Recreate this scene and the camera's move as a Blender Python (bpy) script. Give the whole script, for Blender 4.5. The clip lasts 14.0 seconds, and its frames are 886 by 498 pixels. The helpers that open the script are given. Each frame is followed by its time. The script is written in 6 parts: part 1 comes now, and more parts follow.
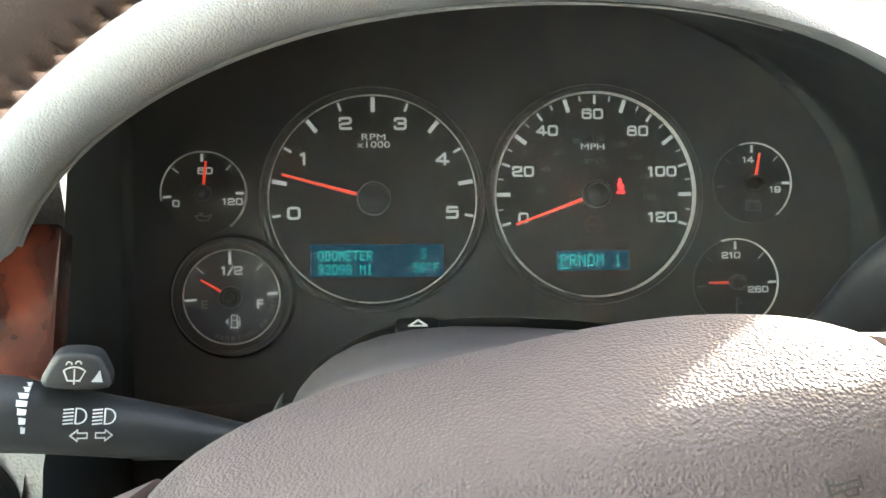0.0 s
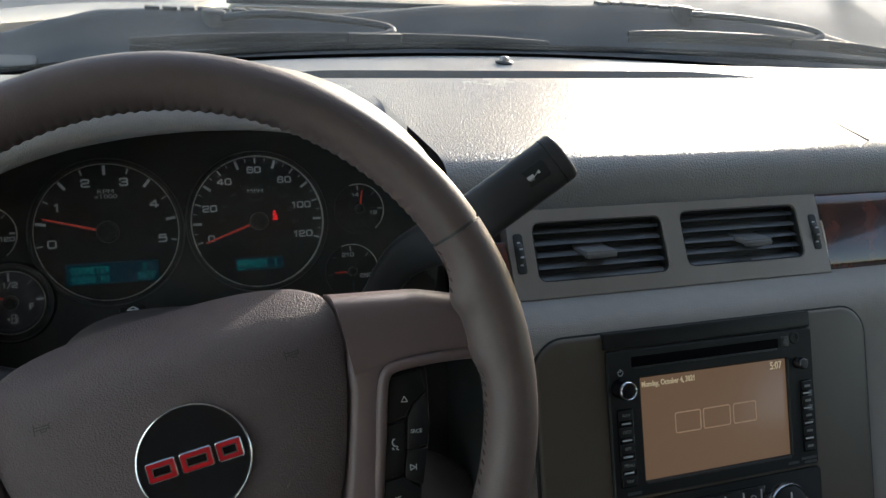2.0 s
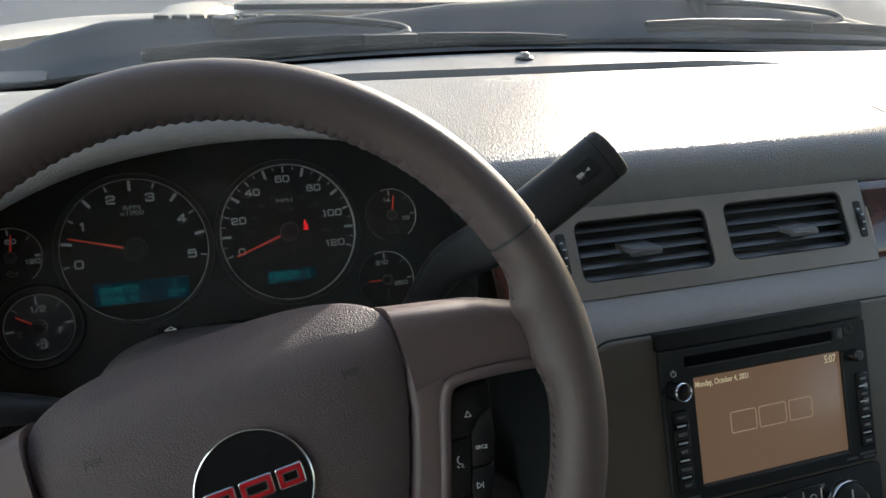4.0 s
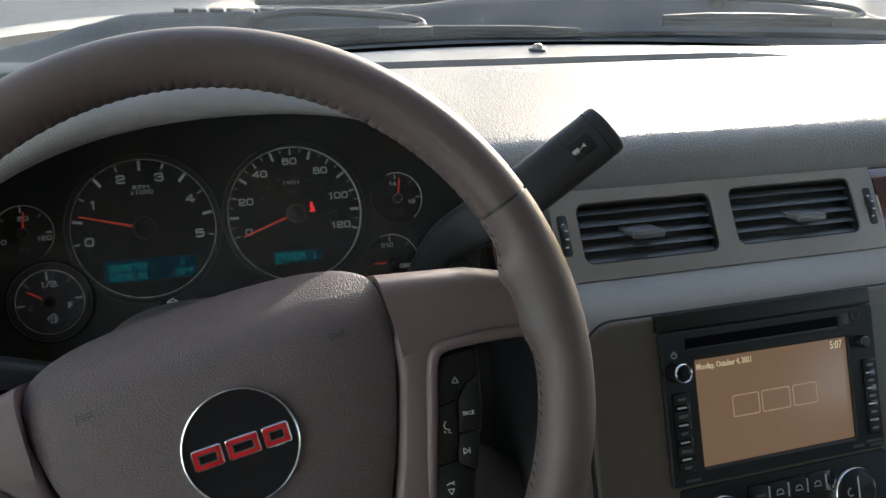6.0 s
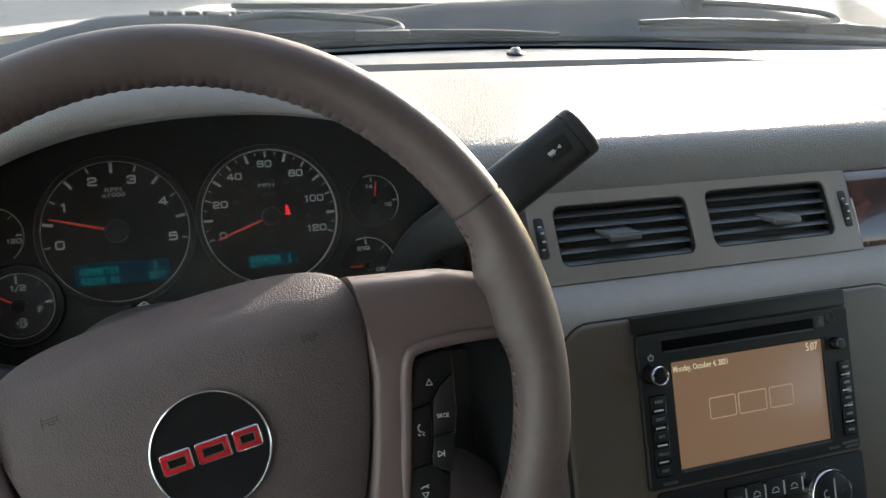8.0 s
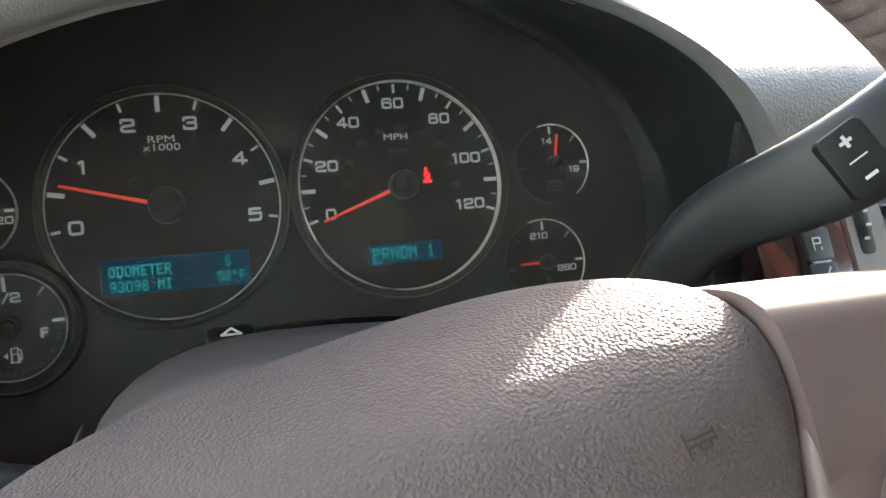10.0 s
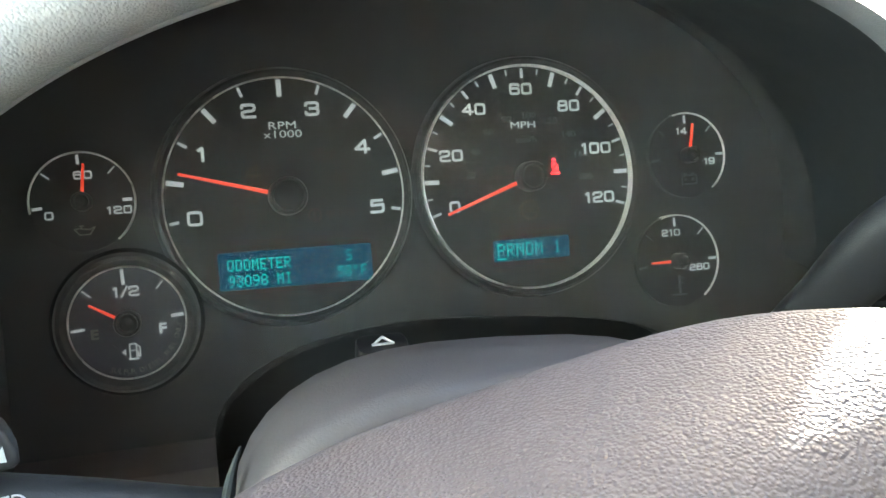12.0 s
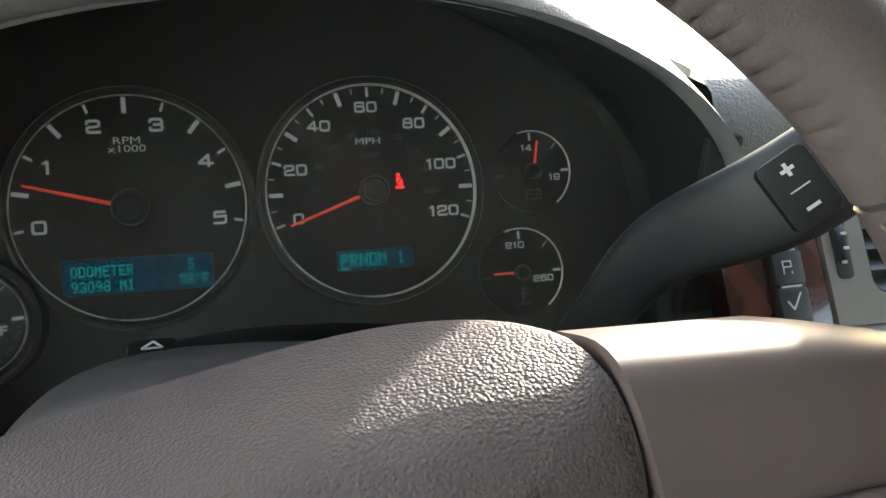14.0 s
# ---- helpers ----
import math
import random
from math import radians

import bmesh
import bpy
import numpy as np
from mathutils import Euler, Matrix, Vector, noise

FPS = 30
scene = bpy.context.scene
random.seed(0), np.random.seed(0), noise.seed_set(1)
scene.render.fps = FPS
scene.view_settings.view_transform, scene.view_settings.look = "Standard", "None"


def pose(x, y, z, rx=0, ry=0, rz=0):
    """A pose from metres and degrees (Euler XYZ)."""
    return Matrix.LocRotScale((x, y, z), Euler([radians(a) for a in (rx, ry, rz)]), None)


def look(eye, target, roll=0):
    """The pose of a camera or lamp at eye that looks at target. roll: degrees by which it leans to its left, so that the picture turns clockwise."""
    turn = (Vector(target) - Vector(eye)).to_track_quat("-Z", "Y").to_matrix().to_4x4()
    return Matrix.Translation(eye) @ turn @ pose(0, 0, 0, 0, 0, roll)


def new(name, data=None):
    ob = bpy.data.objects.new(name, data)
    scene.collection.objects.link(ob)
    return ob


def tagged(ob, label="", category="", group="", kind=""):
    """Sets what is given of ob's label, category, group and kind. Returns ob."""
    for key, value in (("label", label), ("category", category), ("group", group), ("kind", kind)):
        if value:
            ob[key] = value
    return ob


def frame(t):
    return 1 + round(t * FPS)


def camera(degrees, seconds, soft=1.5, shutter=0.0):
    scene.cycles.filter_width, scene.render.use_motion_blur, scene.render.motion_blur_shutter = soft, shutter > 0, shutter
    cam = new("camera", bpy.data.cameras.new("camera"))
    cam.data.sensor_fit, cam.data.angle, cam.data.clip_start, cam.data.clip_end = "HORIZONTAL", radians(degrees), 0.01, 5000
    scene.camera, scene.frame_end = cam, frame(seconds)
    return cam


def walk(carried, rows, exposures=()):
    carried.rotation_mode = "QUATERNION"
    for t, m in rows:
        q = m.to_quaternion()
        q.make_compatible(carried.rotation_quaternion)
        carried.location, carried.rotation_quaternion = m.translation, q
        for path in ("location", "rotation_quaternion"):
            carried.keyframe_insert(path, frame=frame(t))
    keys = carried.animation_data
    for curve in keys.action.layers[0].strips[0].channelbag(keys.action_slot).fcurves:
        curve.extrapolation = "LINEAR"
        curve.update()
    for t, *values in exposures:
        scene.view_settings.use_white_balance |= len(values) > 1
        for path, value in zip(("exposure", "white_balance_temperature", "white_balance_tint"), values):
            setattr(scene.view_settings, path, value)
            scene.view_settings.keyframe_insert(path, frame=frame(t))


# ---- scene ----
cam = camera(53.5, 14.0, soft=1.5)
PATH = [
    (0.0, -0.0518, -0.0001, 1.3001, 65.97, -1.88, -5.64),
    (0.5, -0.0334, -0.1003, 1.3277, 66.10, -3.91, -10.47),
    (1.0, -0.0372, -0.1908, 1.3840, 66.22, -4.53, -14.57),
    (1.5, -0.0353, -0.2458, 1.4233, 66.31, -4.92, -18.24),
    (2.0, -0.0337, -0.2608, 1.4264, 66.32, -4.75, -20.12),
    (2.5, -0.0501, -0.2419, 1.4233, 66.29, -4.34, -21.36),
    (3.0, -0.0540, -0.2343, 1.4202, 66.27, -3.31, -21.75),
    (5.5, -0.0489, -0.2217, 1.4100, 66.74, -2.40, -19.58),
    (6.0, -0.0367, -0.2495, 1.4016, 66.85, -2.19, -18.99),
    (6.5, -0.0311, -0.2581, 1.3990, 67.05, -2.26, -19.15),
    (7.0, -0.0331, -0.2568, 1.3997, 67.17, -2.46, -19.62),
    (7.2, -0.0331, -0.2566, 1.3998, 67.23, -2.53, -19.95),
    (9.3, -0.0302, -0.1083, 1.3518, 67.44, -2.65, -20.37),
    (9.5, -0.0361, -0.0544, 1.3310, 67.41, -2.85, -20.64),
    (10.0, -0.0545, 0.0146, 1.2872, 67.05, -2.52, -19.58),
    (10.5, -0.0609, 0.0356, 1.2813, 66.49, -2.39, -18.53),
    (11.0, -0.0685, 0.0391, 1.2852, 66.00, -2.53, -17.57),
    (11.5, -0.0736, 0.0436, 1.2853, 65.72, -2.47, -16.78),
    (12.0, -0.0830, 0.0539, 1.2829, 65.47, -2.29, -16.29),
    (12.5, -0.0823, 0.0574, 1.2853, 65.41, -2.23, -16.02),
    (13.0, -0.0794, 0.0595, 1.2892, 65.18, -2.28, -15.77),
    (13.5, -0.0300, 0.0262, 1.2995, 65.48, -2.44, -15.80),
    (14.0, -0.0068, 0.0130, 1.2975, 65.82, -2.55, -15.44),
]
EXPOSURE = [(0.0, 4.42, 7700, 6), (0.5, 2.75, 7000, 9), (1.0, 2.3, 6700, 9), (1.5, 2.0, 6750, 9), (2.0, 1.7, 6750, 9), (3.0, 1.75, 6750, 9), (5.5, 1.95, 6800, 9), (6.5, 2.2, 6850, 9), (7.2, 2.25, 6850, 9), (9.3, 2.65, 7400, 9), (9.5, 3.1, 7300, 12), (10.0, 3.6, 7250, 10), (10.5, 4.0, 7150, 9), (11.0, 3.8, 7150, 6), (11.5, 4.15, 7150, 5), (12.0, 4.5, 7050, 4), (12.5, 4.6, 7050, 4), (13.0, 4.35, 7150, 5), (13.5, 3.5, 7150, 5), (14.0, 3.0, 7250, 5)]
walk(cam, [(t, pose(x, y, z, rx, ry, rz)) for t, x, y, z, rx, ry, rz in PATH], EXPOSURE)

# ---- daylight ----
SUN_AZ, SUN_EL = 40.5, 14.5   # degrees clockwise from straight ahead, and above the horizon
world = bpy.data.worlds.new("sky")
scene.world = world
world.use_nodes = True
wn = world.node_tree
sky = wn.nodes.new("ShaderNodeTexSky")
sky.sky_type = 'NISHITA'
sky.sun_disc = False
sky.sun_elevation = radians(SUN_EL)
sky.sun_rotation = radians(SUN_AZ)
sky.dust_density = 1.5
wn.nodes["Background"].inputs["Strength"].default_value = 0.15
wn.links.new(sky.outputs["Color"], wn.nodes["Background"].inputs["Color"])
sun = new("sun", bpy.data.lights.new("sun", "SUN"))
sun.data.energy, sun.data.angle, sun.data.color = 2.4, radians(1.4), (1.0, 0.96, 0.91)
_sd = Vector((math.sin(radians(SUN_AZ)) * math.cos(radians(SUN_EL)), math.cos(radians(SUN_AZ)) * math.cos(radians(SUN_EL)), math.sin(radians(SUN_EL))))
sun.matrix_basis = look(_sd * 20, (0, 0, 0))


# ---- materials ----
def material(name, color, rough=0.5, metal=0.0, spec=0.5, coat=0.0, emit=None, emit_strength=0.0):
    m = bpy.data.materials.new(name)
    m.use_nodes = True
    b = m.node_tree.nodes["Principled BSDF"]
    b.inputs["Base Color"].default_value = (*color, 1)
    b.inputs["Roughness"].default_value = rough
    b.inputs["Metallic"].default_value = metal
    b.inputs["Specular IOR Level"].default_value = spec
    b.inputs["Coat Weight"].default_value = coat
    if emit:
        b.inputs["Emission Color"].default_value = (*emit, 1)
        b.inputs["Emission Strength"].default_value = emit_strength
    return m


def vary(m, scale, amount, detail=4.0, bump=0.0, bump_scale=None, rough_amount=0.0, grain='NOISE', stretch=(1, 1, 1), bump_distance=0.001):
    """Two scales of colour change, uneven gloss and a fine relief."""
    t = m.node_tree
    n, l = t.nodes, t.links
    b = n["Principled BSDF"]
    co = n.new("ShaderNodeTexCoord")
    mp = n.new("ShaderNodeMapping")
    mp.inputs["Scale"].default_value = stretch
    l.new(co.outputs["Object"], mp.inputs["Vector"])
    base = tuple(b.inputs["Base Color"].default_value)
    n1 = n.new("ShaderNodeTexNoise")
    n1.inputs["Scale"].default_value, n1.inputs["Detail"].default_value = scale, detail
    n2 = n.new("ShaderNodeTexNoise")
    n2.inputs["Scale"].default_value, n2.inputs["Detail"].default_value = scale * 11, 3.0
    l.new(mp.outputs["Vector"], n1.inputs["Vector"])
    l.new(mp.outputs["Vector"], n2.inputs["Vector"])
    mix = n.new("ShaderNodeMath")
    mix.operation = 'MULTIPLY_ADD'
    mix.inputs[1].default_value = 0.6
    l.new(n1.outputs["Fac"], mix.inputs[0])
    sc = n.new("ShaderNodeMath")
    sc.operation = 'MULTIPLY'
    sc.inputs[1].default_value = 0.4
    l.new(n2.outputs["Fac"], sc.inputs[0])
    l.new(sc.outputs[0], mix.inputs[2])
    ramp = n.new("ShaderNodeMapRange")
    ramp.inputs["From Min"].default_value, ramp.inputs["From Max"].default_value = 0.3, 0.7
    ramp.inputs["To Min"].default_value, ramp.inputs["To Max"].default_value = 1 - amount, 1 + amount
    l.new(mix.outputs[0], ramp.inputs["Value"])
    mul = n.new("ShaderNodeVectorMath")
    mul.operation = 'SCALE'
    mul.inputs[0].default_value = base[:3]
    l.new(ramp.outputs[0], mul.inputs["Scale"])
    l.new(mul.outputs["Vector"], b.inputs["Base Color"])
    if rough_amount:
        rr = n.new("ShaderNodeMapRange")
        r0 = b.inputs["Roughness"].default_value
        rr.inputs["From Min"].default_value, rr.inputs["From Max"].default_value = 0.3, 0.7
        rr.inputs["To Min"].default_value, rr.inputs["To Max"].default_value = r0 - rough_amount, r0 + rough_amount
        l.new(n1.outputs["Fac"], rr.inputs["Value"])
        l.new(rr.outputs[0], b.inputs["Roughness"])
    if bump:
        bp = n.new("ShaderNodeBump")
        bp.inputs["Strength"].default_value, bp.inputs["Distance"].default_value = bump, bump_distance
        if grain == 'LEATHER':
            warp = n.new("ShaderNodeTexNoise")
            warp.inputs["Scale"].default_value = bump_scale * 0.6
            l.new(mp.outputs["Vector"], warp.inputs["Vector"])
            add = n.new("ShaderNodeVectorMath")
            add.operation = 'MULTIPLY_ADD'
            add.inputs[1].default_value = (0.8 / bump_scale,) * 3
            l.new(warp.outputs["Color"], add.inputs[0])
            l.new(mp.outputs["Vector"], add.inputs[2])
            v = n.new("ShaderNodeTexVoronoi")
            v.feature = 'SMOOTH_F1'
            v.inputs["Scale"].default_value = bump_scale
            v.inputs["Smoothness"].default_value = 0.55
            l.new(add.outputs["Vector"], v.inputs["Vector"])
            inv = n.new("ShaderNodeMath")
            inv.operation = 'MULTIPLY'
            inv.inputs[1].default_value = -1.0
            l.new(v.outputs["Distance"], inv.inputs[0])
            l.new(inv.outputs[0], bp.inputs["Height"])
        else:
            g = n.new("ShaderNodeTexNoise")
            g.inputs["Scale"].default_value, g.inputs["Detail"].default_value = bump_scale, 3.0
            l.new(mp.outputs["Vector"], g.inputs["Vector"])
            l.new(g.outputs["Fac"], bp.inputs["Height"])
        l.new(bp.outputs["Normal"], b.inputs["Normal"])
    return m


MAT = {}
MAT["dash_upper"] = vary(material("grained_grey_dash_skin", (0.29, 0.29, 0.295), 0.25, spec=0.03), 9, 0.08, bump=0.6, bump_scale=650, rough_amount=0.03, grain='LEATHER')
MAT["brow"] = vary(material("fine_grained_grey_brow_skin", (0.255, 0.255, 0.262), 0.34, spec=0.06), 9, 0.08, bump=0.4, bump_scale=1150, rough_amount=0.03, grain='LEATHER')
MAT["dash_bead"] = vary(material("smooth_grey_dash_plastic", (0.24, 0.235, 0.235), 0.42, spec=0.4), 12, 0.06, rough_amount=0.05)
MAT["dash_lower"] = vary(material("grained_light_grey_skin", (0.29, 0.272, 0.262), 0.55, spec=0.25), 9, 0.08, bump=0.3, bump_scale=900, rough_amount=0.05, grain='LEATHER')
MAT["stack"] = vary(material("smooth_taupe_plastic", (0.100, 0.083, 0.066), 0.38, spec=0.40), 6, 0.06, bump=0.08, bump_scale=1500, rough_amount=0.06)
MAT["pad"] = vary(material("grained_taupe_vinyl", (0.100, 0.077, 0.079), 0.58, spec=0.32), 10, 0.08, bump=0.55, bump_scale=1100, rough_amount=0.06, grain='LEATHER')
MAT["leather"] = vary(material("smooth_taupe_leather", (0.097, 0.072, 0.070), 0.48, spec=0.4), 14, 0.12, bump=0.12, bump_scale=1400, rough_amount=0.08, grain='LEATHER')
MAT["emboss"] = vary(material("embossed_taupe_vinyl", (0.038, 0.030, 0.029), 0.6), 40, 0.1)
MAT["thread"] = vary(material("taupe_stitching_thread", (0.115, 0.088, 0.086), 0.8, spec=0.1), 60, 0.15)
MAT["spoke"] = vary(material("satin_taupe_paint", (0.120, 0.085, 0.085), 0.42, spec=0.45), 12, 0.05, rough_amount=0.05)
MAT["bezel_paint"] = vary(material("satin_warm_grey_paint", (0.285, 0.255, 0.232), 0.34, metal=0.25), 12, 0.05, rough_amount=0.05)
MAT["black"] = vary(material("matt_black_plastic", (0.013, 0.0145, 0.015), 0.5, spec=0.28), 12, 0.15, bump=0.12, bump_scale=1800, rough_amount=0.08)
MAT["black_soft"] = vary(material("soft_black_lining", (0.030, 0.0335, 0.035), 0.62, spec=0.3), 12, 0.18, bump=0.15, bump_scale=1600, rough_amount=0.08)
MAT["legend"] = vary(material("grey_printed_legend", (0.22, 0.22, 0.21), 0.5), 40, 0.05)
MAT["black_gloss"] = vary(material("gloss_black_plastic", (0.012, 0.012, 0.014), 0.15, spec=0.5), 20, 0.1, rough_amount=0.04)
MAT["charcoal"] = vary(material("charcoal_plastic", (0.035, 0.036, 0.038), 0.42, spec=0.4), 12, 0.12, bump=0.15, bump_scale=1500, rough_amount=0.07)
MAT["face"] = vary(material("charcoal_cluster_mask", (0.0325, 0.0340, 0.0350), 0.5, spec=0.4), 10, 0.12, bump=0.08, bump_scale=2200, rough_amount=0.05)
MAT["dial"] = vary(material("black_dial_print", (0.0190, 0.0203, 0.0210), 0.45, spec=0.3), 15, 0.1)
MAT["dial_grey"] = vary(material("grey_dial_print", (0.088, 0.090, 0.104), 0.45, spec=0.3), 15, 0.1)
MAT["white"] = vary(material("white_dial_print", (0.56, 0.57, 0.58), 0.5), 40, 0.05)
MAT["numeral"] = vary(material("backlit_white_dial_print", (0.30, 0.32, 0.335), 0.5, emit=(0.85, 0.93, 1.0), emit_strength=0.014), 40, 0.05)
MAT["shroud"] = vary(material("grained_mauve_grey_plastic", (0.080, 0.068, 0.070), 0.5, spec=0.4), 12, 0.06, bump=0.15, bump_scale=1200, rough_amount=0.05)
MAT["dim"] = vary(material("dim_grey_dial_print", (0.06, 0.065, 0.075), 0.5), 40, 0.05)
MAT["icon_off_red"] = vary(material("unlit_red_telltale", (0.035, 0.012, 0.012), 0.5), 40, 0.05)
MAT["icon_off_amber"] = vary(material("unlit_amber_telltale", (0.035, 0.022, 0.010), 0.5), 40, 0.05)
MAT["needle"] = vary(material("red_needle", (0.75, 0.06, 0.035), 0.4, emit=(1.0, 0.07, 0.03), emit_strength=0.025), 40, 0.04)
MAT["lamp_red"] = material("lit_red_telltale", (0.6, 0.02, 0.02), 0.5, emit=(1.0, 0.02, 0.03), emit_strength=0.2)
MAT["chrome"] = vary(material("bright_chrome", (0.70, 0.70, 0.69), 0.20, metal=1.0), 30, 0.04, rough_amount=0.04)
MAT["ring_silver"] = vary(material("bright_silver_ring", (0.84, 0.83, 0.81), 0.30, metal=0.40), 30, 0.06, rough_amount=0.05)
MAT["slat"] = vary(material("dark_grey_slat_plastic", (0.095, 0.10, 0.108), 0.34), 20, 0.1, rough_amount=0.05)
MAT["tab"] = vary(material("mid_grey_tab_plastic", (0.15, 0.153, 0.158), 0.36), 20, 0.08, rough_amount=0.05)
MAT["lcd"] = vary(material("dark_blue_lcd_glass", (0.002, 0.006, 0.012), 0.6, spec=0.1, emit=(0.0, 0.11, 0.20), emit_strength=0.016), 25, 0.2)
MAT["lcd_text"] = material("lit_teal_segments", (0.004, 0.05, 0.05), 0.6, spec=0.1, emit=(0.0, 0.80, 0.78), emit_strength=0.046)
MAT["lever"] = vary(material("satin_black_lever_plastic", (0.028, 0.029, 0.032), 0.48, spec=0.35), 12, 0.12, bump=0.12, bump_scale=1500, rough_amount=0.06)
MAT["surround"] = vary(material("satin_charcoal_dial_surround", (0.034, 0.034, 0.036), 0.33, spec=0.5), 12, 0.1, rough_amount=0.05)
MAT["switch"] = vary(material("satin_black_switch_plastic", (0.008, 0.008, 0.009), 0.42, spec=0.35), 20, 0.1, rough_amount=0.05)
MAT["hub"] = vary(material("satin_black_hub", (0.020, 0.020, 0.022), 0.32, spec=0.5), 20, 0.1, rough_amount=0.04)
MAT["red_enamel"] = vary(material("red_enamel", (0.42, 0.015, 0.022), 0.22, coat=0.5), 40, 0.08)
MAT["screen"] = vary(material("lit_tan_display", (0.05, 0.032, 0.022), 0.28, emit=(0.475, 0.30, 0.195), emit_strength=0.072), 7, 0.1)
MAT["screen_text"] = material("lit_cream_characters", (0.5, 0.45, 0.3), 0.4, emit=(0.85, 0.74, 0.52), emit_strength=0.08)
MAT["screen_line"] = material("lit_pale_tan_outline", (0.3, 0.22, 0.16), 0.4, emit=(0.66, 0.44, 0.30), emit_strength=0.072)
MAT["rubber"] = vary(material("black_rubber", (0.012, 0.0125, 0.013), 0.6), 20, 0.2, bump=0.2, bump_scale=900)
MAT["cowl"] = vary(material("weathered_black_cowl", (0.032, 0.038, 0.044), 0.6, spec=0.2), 12, 0.3, bump=0.15, bump_scale=300, rough_amount=0.1)
MAT["frit"] = vary(material("black_glass_border", (0.004, 0.004, 0.005), 0.85, spec=0.05), 20, 0.1)
MAT["paint_white"] = vary(material("white_car_paint", (0.78, 0.78, 0.77), 0.18, coat=0.6), 3, 0.03, rough_amount=0.05)
MAT["cloth"] = vary(material("grey_headliner_cloth", (0.36, 0.34, 0.32), 0.9, spec=0.1), 30, 0.08, bump=0.3, bump_scale=900)
MAT["carpet"] = vary(material("dark_grey_carpet", (0.05, 0.048, 0.045), 0.95, spec=0.1), 40, 0.3, bump=0.6, bump_scale=600)


def wood_material():
    m = material("dark_red_burl_wood", (0.12, 0.025, 0.012), 0.22, coat=0.9)
    t = m.node_tree
    n, l = t.nodes, t.links
    b = n["Principled BSDF"]
    b.inputs["Coat Roughness"].default_value = 0.06
    co = n.new("ShaderNodeTexCoord")
    w = n.new("ShaderNodeTexNoise")
    w.inputs["Scale"].default_value, w.inputs["Detail"].default_value, w.inputs["Distortion"].default_value = 28, 6, 2.2
    g = n.new("ShaderNodeTexWave")
    g.inputs["Scale"].default_value, g.inputs["Distortion"].default_value, g.inputs["Detail"].default_value = 11, 14, 5
    l.new(co.outputs["Object"], w.inputs["Vector"])
    l.new(co.outputs["Object"], g.inputs["Vector"])
    mx = n.new("ShaderNodeMath")
    mx.operation = 'MULTIPLY'
    l.new(w.outputs["Fac"], mx.inputs[0])
    l.new(g.outputs["Fac"], mx.inputs[1])
    r = n.new("ShaderNodeValToRGB")
    r.color_ramp.elements[0].color, r.color_ramp.elements[1].color = (0.030, 0.007, 0.005, 1), (0.105, 0.023, 0.013, 1)
    r.color_ramp.elements[0].position, r.color_ramp.elements[1].position = 0.05, 0.55
    l.new(mx.outputs[0], r.inputs["Fac"])
    l.new(r.outputs["Color"], b.inputs["Base Color"])
    return m


